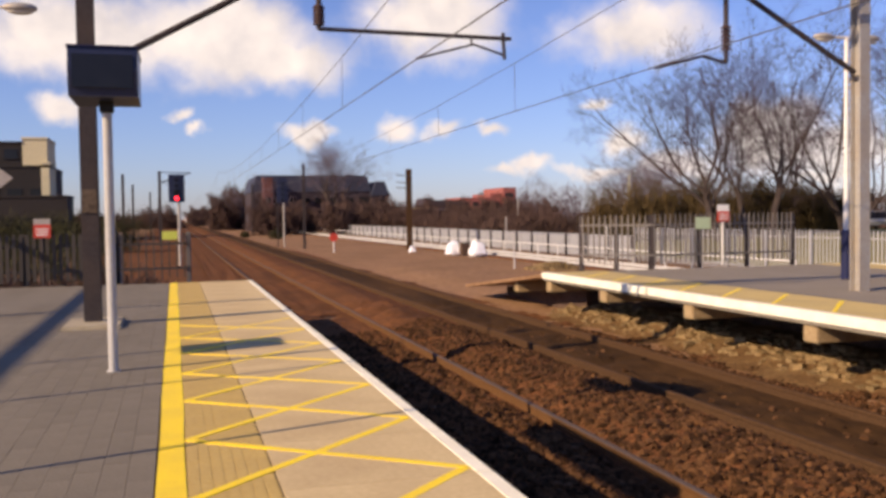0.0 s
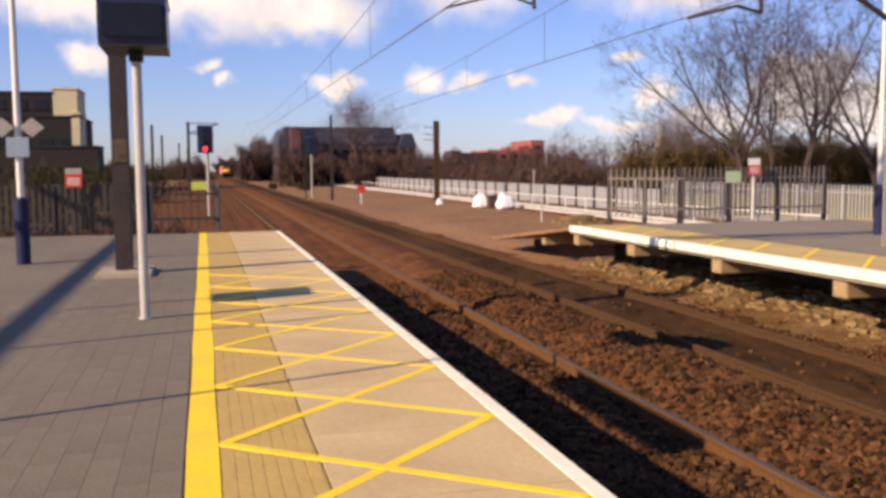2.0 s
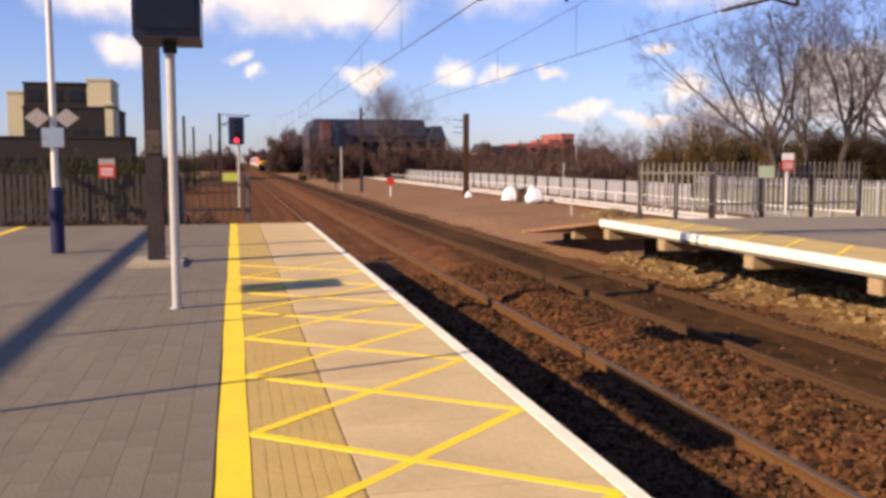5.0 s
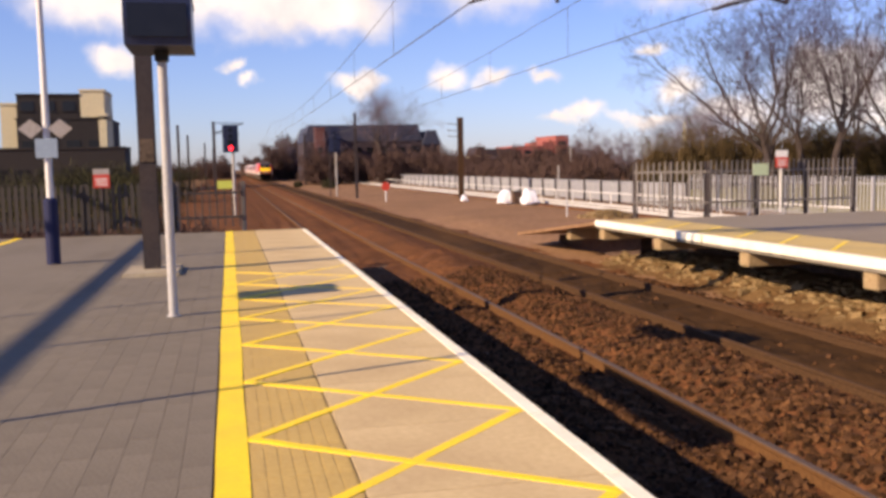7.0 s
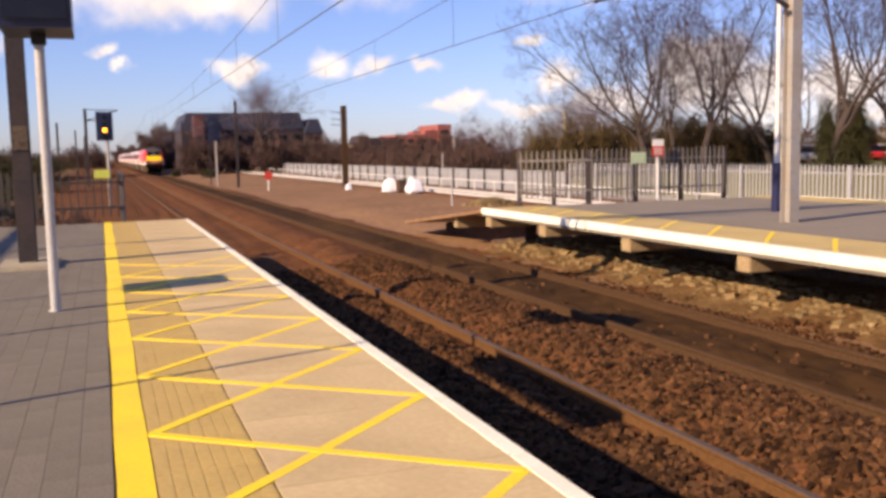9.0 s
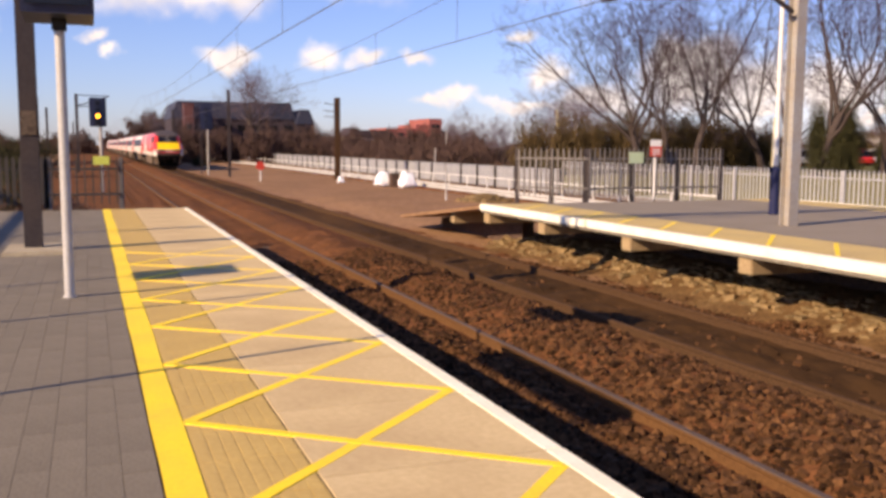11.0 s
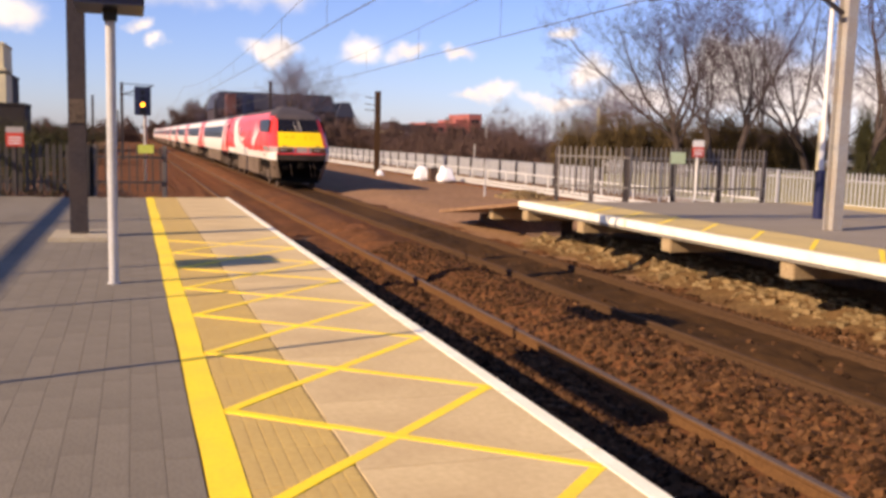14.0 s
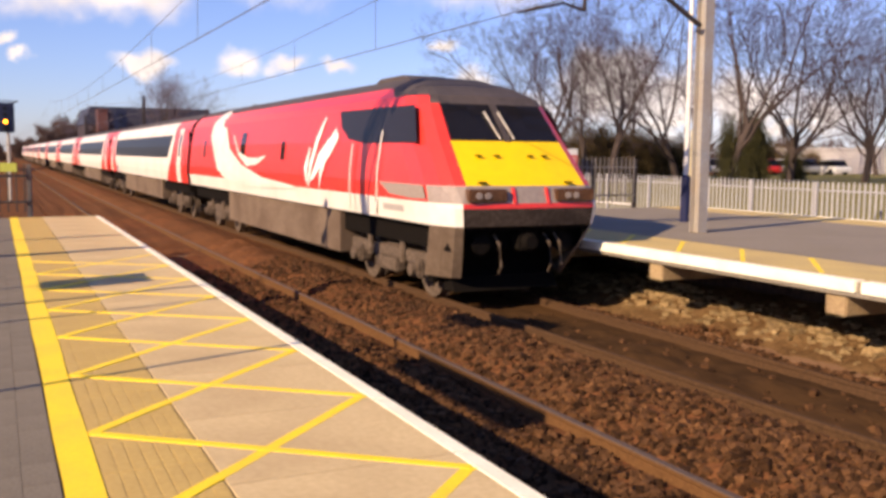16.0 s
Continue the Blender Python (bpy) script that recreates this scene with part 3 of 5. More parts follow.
def far_platform():
    s = Mesh()
    s.box(FP_EDGE + 0.02, -14, -0.18, FP_BACK, FP_END, -0.006)
    tagged(part("platform", s, M_asphalt), "far island platform deck with grey asphalt top", "platform", kind="structure")
    w = Mesh()
    w.box(8.9, -14, -1.6, FP_BACK - 0.3, FP_END - 0.4, -0.18)
    tagged(part("platform_wall", w, M_brick), "dark recessed wall under the far platform deck", "wall", kind="structure")
    c = thing("platform_coping", "white painted coping of the far platform with buff slabs", "coping", kind="structure")
    for k, (a, b) in enumerate([(-13.9, -6.0), (-5.9, 1.5), (1.6, 9.3), (9.38, 17.22), (17.28, FP_END + 0.01)]):
        part("white_edge", Mesh().box(FP_EDGE - 0.02, a, -0.13, FP_EDGE + 0.16, b, 0.004, 0.008), M_white, c)
        part("white_edge", Mesh().box(FP_BACK - 0.16, a, -0.13, FP_BACK + 0.02, b, 0.004, 0.008), M_white, c)
    part("buff_slabs", Mesh().box(FP_EDGE + 0.165, -14, -0.05, 8.1, FP_END, -0.001), M_farbuff, c)
    part("buff_slabs", Mesh().box(FP_BACK - 1.3, -14, -0.05, FP_BACK - 0.165, FP_END, -0.001), M_farbuff, c)
    h = thing("hatching", "yellow diagonal warning marks on the far platform edge", "hatching", kind="structure")
    mark = Mesh().prism([(6.8, 0), (6.86, -0.02), (8.0, 1.2), (7.93, 1.23)], "z", -0.004, 0.003).data("stripe", M_yellow)
    for i in range(23):
        o = new("stripe", mark)
        o.parent, o.location = h, (0, -8 + 1.29 * i, 0)
    b = thing("deck_beams", "short concrete cross beams carrying the far platform deck", "beams", kind="structure")
    for y in (22.0, 19.2, 16.0, 12.9, 9.7, 6.5, 3.3):
        part("beam", Mesh().box(6.67, y - 0.15, -0.43, 8.9, y + 0.15, -0.18, 0.015), M_beam, b)
    r = thing("platform_ramp", "brown timber end ramp sloping down from the far platform", "ramp", kind="structure")
    part("ramp_deck", Mesh().prism([(FP_END, -0.1), (FP_END, -0.03), (28.3, -0.68), (28.3, -0.76)], "x", 6.66, 8.6), M_ground, r)
    for y, z in ((24.6, -0.3),):
        part("ramp_leg", Mesh().box(6.85, y - 0.13, -0.62, 8.1, y + 0.13, z - 0.04), M_beam, r)
    # dark wall added to fill the shade under the ramp
    part("ramp_shade_wall", Mesh().prism([(22.6, -1.3), (22.6, -0.16), (28.2, -0.78), (28.2, -1.3)], "x", 7.9, 8.2), M_brick, r)
    # rubble along the foot of the deck, paleness partly sunlight put into colour
    rnd = random.Random(9)
    q = Mesh()
    for i in range(1500):
        x, y = rnd.triangular(7.0, 8.7, 8.0), rnd.uniform(3, 23.5)
        s = rnd.uniform(0.015, 0.06) * (1.1 if x > 7.2 else 0.6) * (1.6 if rnd.random() < 0.08 else 1)
        z = bank_z(x, y)
        a = rnd.uniform(0, 3.14)
        ca, sa = math.cos(a), math.sin(a)
        pts = []
        for sz in (-1, 1):
            for sy in (-1, 1):
                for sx in (-1, 1):
                    px, py = sx * s * rnd.uniform(0.4, 1.2), sy * s * rnd.uniform(0.5, 1.5)
                    pts.append((x + px * ca - py * sa, y + px * sa + py * ca, z + sz * s * rnd.uniform(0.3, 0.9)))
        q.add(pts, [(0, 2, 3, 1), (4, 5, 7, 6), (0, 1, 5, 4), (2, 6, 7, 3), (0, 4, 6, 2), (1, 3, 7, 5)])
    tagged(part("rubble", q, M_rubble), "pale broken rubble along the foot of the far platform", "rubble", kind="stuff")
    xs, ys = [6.45 + 0.14 * i for i in range(19)], [0.0 + 0.16 * i for i in range(145)]
    nx = len(xs)
    bank = Mesh().add([(x, y, bank_z(x, y)) for y in ys for x in xs], [(j * nx + i, j * nx + i + 1, (j + 1) * nx + i + 1, (j + 1) * nx + i) for j in range(len(ys) - 1) for i in range(nx - 1)])
    tagged(part("rubble_bank", bank, M_bank, None, smooth=True), "sloping sandy rubble bank under the deck", "bank", kind="structure")


ground()
ballast()
tracks()
near_platform()
far_platform()


# ---- overhead line ----
def h_section(m, x, y, z0, z1, w=0.22, d=0.24, t=0.025):
    a, b, k = w / 2, d / 2, t / 2
    m.prism([(x - a, y - b), (x + a, y - b), (x + a, y - b + t), (x + k, y - b + t), (x + k, y + b - t), (x + a, y + b - t),
             (x + a, y + b), (x - a, y + b), (x - a, y + b - t), (x - k, y + b - t), (x - k, y - b + t), (x - a, y - b + t)], "z", z0, z1)


def insulator(m, a, b, r=0.07):
    a, b = Vector(a), Vector(b)
    m.cyl(a, b, r * 0.45, r * 0.45, 8)
    for i in range(6):
        c = a.lerp(b, (i + 0.5) / 6)
        d = (b - a).normalized() * 0.018
        m.cyl(c - d, c + d, r, r * 0.8, 10)


def portal():
    t = thing("overhead_portal", "steel overhead-line portal spanning both tracks from platform masts", "portal", at=(0, 15.05, 0))
    m = Mesh()
    h_section(m, -2.57, 0, -0.02, 5.3, 0.21, 0.2)
    part("mast", m, M_steel_d, t, "dark weathered steel mast")
    part("plate", Mesh().box(-2.66, -0.115, 1.45, -2.48, -0.102, 1.75), M_bogie, t)
    m = Mesh()
    h_section(m, 9.46, 0.2, -0.02, 5.3, 0.2, 0.24)
    part("mast", m, M_galv, t, "galvanised steel mast with rust stains")
    b = Mesh()
    for dz in (4.85, 5.2):
        for dy in (-0.14, 0.14):
            b.box(-2.57, dy - 0.03, dz - 0.03, 9.42, dy + 0.03, dz + 0.03)
    for i in range(24):
        x = -2.4 + 0.49 * i
        for dy in (-0.14, 0.14):
            b.cyl((x, dy, 4.85), (x + 0.49, dy, 5.2), 0.018, n=5)
    part("boom", b, M_steel_d, t)
    k = Mesh()
    k.cyl((-2.5, 0, 3.28), (0.3, 0, 4.83), 0.045, n=8)
    part("knee_brace", k, M_steel_d, t)
    k = Mesh()
    k.cyl((9.3, 0.15, 3.62), (7.0, 0.05, 4.84), 0.045, n=8)
    part("knee_brace", k, M_steel_d, t)
    for x, x1, zt in ((0.43, 3.2, 3.92), (6.79, 5.3, 3.66)):
        part("drop_tube", Mesh().cyl((x, 0, 4.2), (x, 0, 4.85), 0.04, n=8), M_steel_d, t)
        part("clamp", Mesh().cyl((x, 0, zt), (x, 0, 3.87 if x > 5 else 4.0), 0.035, n=8), M_steel_d, t)
        i = Mesh()
        insulator(i, (x, 0, 3.85 if x > 5 else 3.98), (x, 0, 4.25), 0.085)
        part("insulator", i, M_ceramic, t)
    r = Mesh()
    r.cyl((0.43, 0, 3.93), (3.22, 0, 3.9), 0.03, n=8)
    r.cyl((3.1, 0, 3.98), (3.12, 0, 3.6), 0.028, n=8)
    r.tube([(3.12, 0, 3.66), (2.65, 0, 3.8), (1.8, 0, 3.57)], 0.018)
    r.cyl((2.62, 0, 3.9), (2.62, 0, 3.8), 0.014, n=6)
    part("registration_arm", r, M_steel_d, t)
    r = Mesh()
    r.tube([(6.79, 0, 3.67), (6.38, 0, 3.76), (5.55, 0, 3.55)], 0.026)
    part("registration_arm", r, M_steel_d, t)


def wires():
    spans = [-45, 15.05, 75.0, 135.0, 200.0]
    for x, name in ((1.8, "near"), (5.53, "far")):
        t = thing("overhead_wire", "thin dark contact and catenary wires with droppers", "wire", group="overhead wires")
        pc, pm = [], []
        drop = Mesh().box(-0.004, -0.004, 0, 0.004, 0.004, 1.0).data("dropper", M_wire)
        for a, b in zip(spans, spans[1:]):
            n = 10
            for i in range(n):
                y, h = a + (b - a) * i / n, 4.85 - 0.75 * (1 - (2 * i / n - 1) ** 2)
                pc.append((x, y, 3.56))
                pm.append((x, y, h))
                if i:
                    o = new("dropper", drop)
                    o.parent, o.location, o.scale = t, (x, y, 3.56), (1, 1, h - 3.56)
        part("contact_wire", Mesh().tube([pc[0], pc[-1]], 0.009, 6), M_wire, t)
        part("catenary_wire", Mesh().tube(pm, 0.007, 5), M_wire, t)


def line_mast(x, y, top, side, material, label, w=0.25):
    t = thing("line_mast", label, "mast", at=(x, y, 0), group="overhead line masts")
    m = Mesh()
    h_section(m, 0, 0, -1.3, top, w, w, 0.05)
    part("mast_post", m, material, t)
    if not side:
        return
    a = Mesh()
    a.cyl((0, 0, top - 1.0), (side * 2.6, 0, top - 0.15), 0.05, n=6)
    a.cyl((0, 0, top - 0.1), (side * 2.6, 0, top - 0.15), 0.04, n=6)
    a.cyl((0, 0, top - 1.0), (side * 2.2, 0, top - 1.05), 0.04, n=6)
    part("cantilever", a, material, t)


portal()
wires()
line_mast(8.2, 75.0, 5.5, 0, M_steel_d, "slim dark steel overhead mast beside the track", 0.2)
line_mast(14.9, 68.0, 4.75, 0, M_raildark, "rusty brown overhead mast with small arms", 0.36)
ar = thing("mast_arms", "small cross arms on a rusty mast", "arms", at=(14.9, 68.0, 0))
for z_ in (3.3, 3.7, 4.2):
    part("arm", Mesh().cyl((-1.0, -0.2, z_ + 0.12), (0.15, -0.2, z_), 0.03, n=6), M_steel_d, ar)
for mx, my, mt in ((-2.7, 86, 5.5), (-6, 92, 5.5), (-6.2, 118, 5.5), (-5, 150, 5.5), (-4.4, 190, 5.5), (9.0, 135, 6.2)):
    line_mast(mx, my, mt, 1 if my == 86 else 0, M_steel_d, "distant dark overhead mast", 0.24)


# ---- platform furniture ----
def display():
    t = thing("information_display", "dark blue train information display on a pale grey pole", "display", at=(-2.085, 11.04, 0))
    p = Mesh()
    p.cyl((0, 0, 0), (0, 0, 2.36), 0.042, n=16)
    part("pole", p, M_polegrey, t)
    part("base_flange", Mesh().cyl((0, 0, 0), (0, 0, 0.012), 0.06, n=16), M_polegrey, t)
    part("bracket", Mesh().box(-0.06, -0.06, 2.3, 0.06, 0.06, 2.42, 0.01), M_black, t)
    c = Mesh()
    c.prism([(-0.38, 2.4), (0.38, 2.4), (0.41, 2.62), (0.38, 2.82), (-0.38, 2.82), (-0.41, 2.62)], "x", -0.28, 0.28)
    part("case", c, M_screen, t)
    part("hood", Mesh().box(-0.29, -0.4, 2.81, 0.29, 0.4, 2.83, 0.006), M_navy, t)
    part("screen_glass", Mesh().box(-0.245, -0.416, 2.47, 0.245, -0.4, 2.75), M_glass, t)


def lamp_post(x, y, top):
    t = thing("lamp_post", "white twin-headed platform lamp post with a navy base sleeve", "lamp post", at=(x, y, 0), group="platform lamp posts")
    b = Mesh()
    b.cyl((0, 0, 0), (0, 0, 0.93), 0.1, n=14)
    b.cyl((0, 0, 0.93), (0, 0, 0.97), 0.1, 0.06, n=14)
    part("sleeve", b, M_navy, t, "navy blue base sleeve")
    part("pole", Mesh().cyl((0, 0, 0.95), (0, 0, top), 0.052, 0.042, 12), M_pole, t)
    a = Mesh()
    a.cyl((-0.6, 0, top - 0.02), (0.6, 0, top - 0.02), 0.025, n=8)
    part("crossarm", a, M_pole, t)
    for s in (-1, 1):
        h = Mesh()
        cx = s * 0.52
        bm = bmesh.new()
        bmesh.ops.create_uvsphere(bm, u_segments=14, v_segments=8, radius=1.0, matrix=Matrix.LocRotScale((cx, 0, top - 0.02), None, (0.24, 0.13, 0.075)))
        h.take(bm)
        head = part("lamp_head", h, M_galv, t, smooth=True)
        g = Mesh()
        bm = bmesh.new()
        bmesh.ops.create_uvsphere(bm, u_segments=14, v_segments=8, radius=1.0, matrix=Matrix.LocRotScale((cx, 0, top - 0.06), None, (0.19, 0.1, 0.06)))
        g.take(bm)
        part("diffuser", g, M_lampglass, t, smooth=True)


def notice(x, y, z0, z1, zs, split, label, lower, upper, post=None):
    t = thing("warning_sign", label, "sign", at=(x, y, 0))
    part("post", Mesh().cyl((0, 0.03, zs), (0, 0.03, z1), 0.03, n=8), post or M_pole, t)
    part("red_panel", Mesh().box(-0.165, -0.015, z0, 0.165, 0.0, split), lower, t)
    part("white_panel", Mesh().box(-0.165, -0.015, split, 0.165, 0.0, z1), upper, t)
    for i in range(3):
        part("letter_bar", Mesh().box(-0.12, -0.02, z0 + 0.05 + 0.06 * i, 0.12, -0.0155, z0 + 0.075 + 0.06 * i), M_whitesign, t)


display()
lamp_post(-4.1, 16.8, 4.42)
lamp_post(11.05, 17.5, 4.7)
s_thing = thing("post_signs", "two grey diamond signs and a square one on the lamp post", "sign", at=(-4.1, 16.8, 0))
for s_ in (-1, 1):
    part("diamond_sign", Mesh().prism([(s_ * 0.2 - 0.17, 1.97), (s_ * 0.2, 1.83), (s_ * 0.2 + 0.17, 1.97), (s_ * 0.2, 2.11)], "y", -0.085, -0.06), M_tape, s_thing)
part("square_sign", Mesh().box(-0.15, -0.085, 1.55, 0.15, -0.06, 1.83), M_bluesign, s_thing)
notice(-4.2, 23.3, 1.0, 1.4, 0.0, 1.28, "red and white warning sign on a thin dark post", M_redsign, M_tape, M_steel_d)
notice(11.9, 23.05, 1.1, 1.53, 0.0, 1.36, "red and white warning sign before the platform fence", M_redsign, M_whitesign)
g_sign = thing("fence_sign", "faded green notice fixed to the palisade fence", "sign")
part("panel", Mesh().box(11.2, 23.19, 0.92, 11.63, 23.206, 1.21), M_greensign, g_sign)
l_sign = thing("fence_sign", "lime green notice fixed to the platform-end fence", "sign")
part("panel", Mesh().box(-1.8, 23.405, 0.91, -1.48, 23.421, 1.09), M_limesign, l_sign)


def palisade(label, a, b, z0, z1, material, posts, pale_gap=0.15, material_post=None, pale_w=0.068):
    """A palisade fence from a to b; each pale pointed."""
    a, b = Vector(a), Vector(b)
    length = (b - a).length
    ang = math.degrees(math.atan2(b.y - a.y, b.x - a.x))
    t = thing("palisade_fence", label, "fence", at=(a.x, a.y, 0), turn=ang, group="railway fences")
    w = pale_w / 2
    h = z1 - z0
    pale = Mesh().prism([(-w, 0.08), (w, 0.08), (w, h - 0.1), (w * 0.6, h - 0.04), (w * 0.9, h), (0, h - 0.05), (-w * 0.9, h), (-w * 0.6, h - 0.04), (-w, h - 0.1)], "y", -0.03, -0.012)
    n = int(length / pale_gap)
    if n <= 300:
        me = pale.data("pale", material)
        for i in range(n):
            o = new("pale", me)
            o.parent, o.location = t, ((i + 0.5) * pale_gap, 0, z0)
    else:
        near, rest = pale.data("pale", material), Mesh()
        for i in range(n):
            x = (i + 0.5) * pale_gap
            if i < 300:
                o = new("pale", near)
                o.parent, o.location = t, (x, 0, z0)
            else:
                rest.box(x - w, -0.03, z0 + 0.08, x + w, -0.012, z1)
        tagged(part("fence_infill", rest, material, t), kind="stuff")
    for z in (z0 + 0.28, z1 - 0.28):
        part("fence_rail", Mesh().box(0, -0.012, z - 0.025, length, 0.03, z + 0.025), material, t)
    k = max(1, round(length / posts))
    for i in range(k + 1):
        x = length * i / k
        part("fence_post", Mesh().box(x - 0.05, 0.03, z0 - 0.25, x + 0.05, 0.12, z1 - 0.03), material_post or material, t)
    return t


palisade("grey palisade fence closing the platform end", (8.6, 24.5), (9.95, 23.2), 0.0, 1.32, M_fence, 0.9, 0.15, material_post=M_steel_d, pale_w=0.042)
palisade("grey palisade fence across the far platform end", (9.97, 23.2), (14.2, 23.3), 0.0, 1.32, M_fence, 1.3, 0.145, material_post=M_steel_d, pale_w=0.042)
palisade("pale galvanised palisade fence along the railway boundary", (20.5, 4.0), (20.5, 44.0), -1.1, 0.66, M_fencelt, 2.75, 0.19)
palisade("grey palisade fence along the outer track", (20.5, 44.3), (21.5, 150.0), -1.1, 0.22, M_fencelt, 2.75, 0.1, material_post=M_steel_d)
palisade("dark brown palisade fence at the near platform end", (-6.4, 23.45), (-2.75, 23.45), 0.0, 1.1, M_fencedk, 1.8, 0.13)
palisade("weathered grey palisade panel beside the platform end", (-2.7, 23.45), (-1.25, 23.45), 0.0, 1.1, M_fencedk, 1.45, 0.16, material_post=M_fence, pale_w=0.03)

# unseen board, notice and pipe on the quiet side, added to throw shadows
nb = thing("name_board", "unseen name board on two slim posts, placed for its shadow", "sign")
part("board", Mesh().box(-4.03, 6.95, 2.32, -3.97, 9.7, 2.62), M_navy, nb)
for py in (7.17, 9.47):
    part("post", Mesh().cyl((-4.06, py, 0), (-4.06, py, 2.6), 0.025, n=8), M_pole, nb)
nt_ = thing("notice_board", "unseen dark panel on a post, added to cast a shadow", "sign")
part("board", Mesh().box(-4.56, 10.9, 1.68, -4.44, 11.58, 2.22), M_navy, nt_)
part("post", Mesh().cyl((-4.54, 11.27, 0), (-4.54, 11.27, 2.0), 0.025, n=8), M_pole, nt_)
# stand-in pipe and posts: only their shadow band is known
cp = thing("cable_pipe", "unseen pipe on two tall posts, added to cast a shadow band", "pipe")
part("pipe", Mesh().cyl((-11.3, 0, 4.5), (-11.3, 24, 4.5), 0.075, n=10), M_steel_d, cp)
for py in (0.2, 23.8):
    part("post", Mesh().cyl((-11.3, py, -1.2), (-11.3, py, 4.45), 0.06, n=8), M_steel_d, cp)


# ---- signals ----
def signal(x, y, zb, zt, w, label, lit):
    t = thing("railway_signal", label, "signal", at=(x, y, 0), group="railway signals")
    part("post", Mesh().cyl((0.1, 0.1, -1.2), (0.1, 0.1, zt - 0.2), 0.075, n=10), M_galv, t)
    c = Mesh().box(-w / 2, -0.03, zb, w / 2, 0.03, zt, 0.02)
    part("backboard", c, M_screen, t)
    part("case", Mesh().box(-w * 0.3, 0.03, zb + 0.1, w * 0.3, 0.3, zt - 0.1), M_black, t)
    h = (zt - zb) / 4.6
    for i in range(4):
        z = zb + 0.16 + h * (i + 0.15)
        ring = Mesh()
        n = 12
        for k in range(n):
            a0, a1 = math.pi * k / n, math.pi * (k + 1) / n
            r0 = 0.13
            ring.add([(r0 * math.cos(a0), -0.03, z + r0 * math.sin(a0)), (r0 * math.cos(a1), -0.03, z + r0 * math.sin(a1)),
                      (r0 * math.cos(a1), -0.24, z + r0 * math.sin(a1) * 0.9), (r0 * math.cos(a0), -0.24, z + r0 * math.sin(a0) * 0.9)], [(0, 1, 2, 3)])
        part("hood", ring, M_black, t)
        glow = {0: M_red_glow, 1: M_amber_glow}.get(i, M_lens_off) if lit else M_lens_off
        part("lens", Mesh().cyl((0, -0.028, z), (0, -0.045, z), 0.09, n=16), glow, t)
    if lit:
        # plate added to hide one glowing lens; both stay lit
        return t, part("shutter", Mesh().box(-0.14, -0.075, -0.14, 0.14, -0.06, 0.14), M_black, t), zb + 0.16 + h * 0.15, h
    part("ladder", Mesh().box(-0.45, 0.1, -1.2, -0.36, 0.2, zt - 0.4), M_steel_d, t)
    return t


SIGNAL, LENS_COVER, LENS_Z, LENS_STEP = signal(-1.4, 51.0, 2.2, 3.6, 0.78, "dark colour-light signal on a grey post beside the line", True)
signal(7.1, 80.0, 2.6, 4.65, 0.95, "dark colour-light signal with a narrow ladder", False)

# ---- loose things by the outer track ----
def bulk_bag(x, y, s, seed):
    rnd = random.Random(seed)
    bm = bmesh.new()
    bmesh.ops.create_cube(bm, size=1.0)
    bmesh.ops.subdivide_edges(bm, edges=bm.edges[:], cuts=4, use_grid_fill=True)
    for v in bm.verts:
        k = 1 + 0.12 * (0.25 - v.co.z * v.co.z) * 4
        k *= 1 - 0.5 * (v.co.z + 0.5)
        v.co.x *= k
        v.co.y *= k
        v.co += Vector((noise.noise(v.co * 3 + Vector((seed, 0, 0))), noise.noise(v.co * 3 + Vector((0, seed, 0))), 1.4 * noise.noise(v.co * 2.5 + Vector((0, 0, seed))))) * 0.12
    bmesh.ops.scale(bm, vec=(s, s, s * 0.9), verts=bm.verts[:])
    bmesh.ops.translate(bm, vec=(x, y, -0.98 + s * 0.42), verts=bm.verts[:])
    t = thing("bulk_bag", "white woven bulk bag lying beside the outer track", "bag")
    part("sack", Mesh().take(bm), M_bag, t, smooth=True)


hp = random.Random(31)
heap = Mesh()
for _ in range(140):
    a_, d_ = hp.uniform(0, 6.28), hp.uniform(0, 1) ** 0.7
    x_, y_, r_ = 13.4 + 1.1 * d_ * math.cos(a_), 37.5 + 1.4 * d_ * math.sin(a_), hp.uniform(0.06, 0.17)
    heap.add([(x_ + sx * r_ * hp.uniform(0.6, 1.2), y_ + sy * r_ * hp.uniform(0.6, 1.2), -0.93 + 0.3 * (1 - d_) + sz * r_ * hp.uniform(0.4, 0.8)) for sz in (-1, 1) for sy in (-1, 1) for sx in (-1, 1)],
             [(0, 2, 3, 1), (4, 5, 7, 6), (0, 1, 5, 4), (2, 6, 7, 3), (0, 4, 6, 2), (1, 3, 7, 5)])
tagged(part("rubble_heap", heap, M_rubble), "low heap of sandy rubble beside the fence", "rubble", kind="stuff")
bulk_bag(14.6, 56.0, 0.85, 2)
bulk_bag(15.5, 54.0, 0.9, 6)
bulk_bag(13.2, 60.5, 0.4, 8)
crate = thing("crate", "brown timber crate between two white bulk bags", "crate")
part("body", Mesh().box(14.85, 55.0, -1.0, 15.35, 55.6, -0.35, 0.03), M_brick, crate)
part("lid", Mesh().box(14.8, 54.95, -0.35, 15.4, 55.65, -0.28, 0.02), M_bogie, crate)
pr = thing("pipe_rail", "low white pipe rail beside the outer track", "rail")
part("pipe", Mesh().cyl((19.3, 30, -0.42), (19.3, 140, -0.42), 0.032, n=8), M_pole, pr)
for k_ in range(37):
    part("rail_post", Mesh().box(19.27, 30 + 3 * k_, -1.2, 19.33, 30.06 + 3 * k_, -0.42), M_pole, pr)
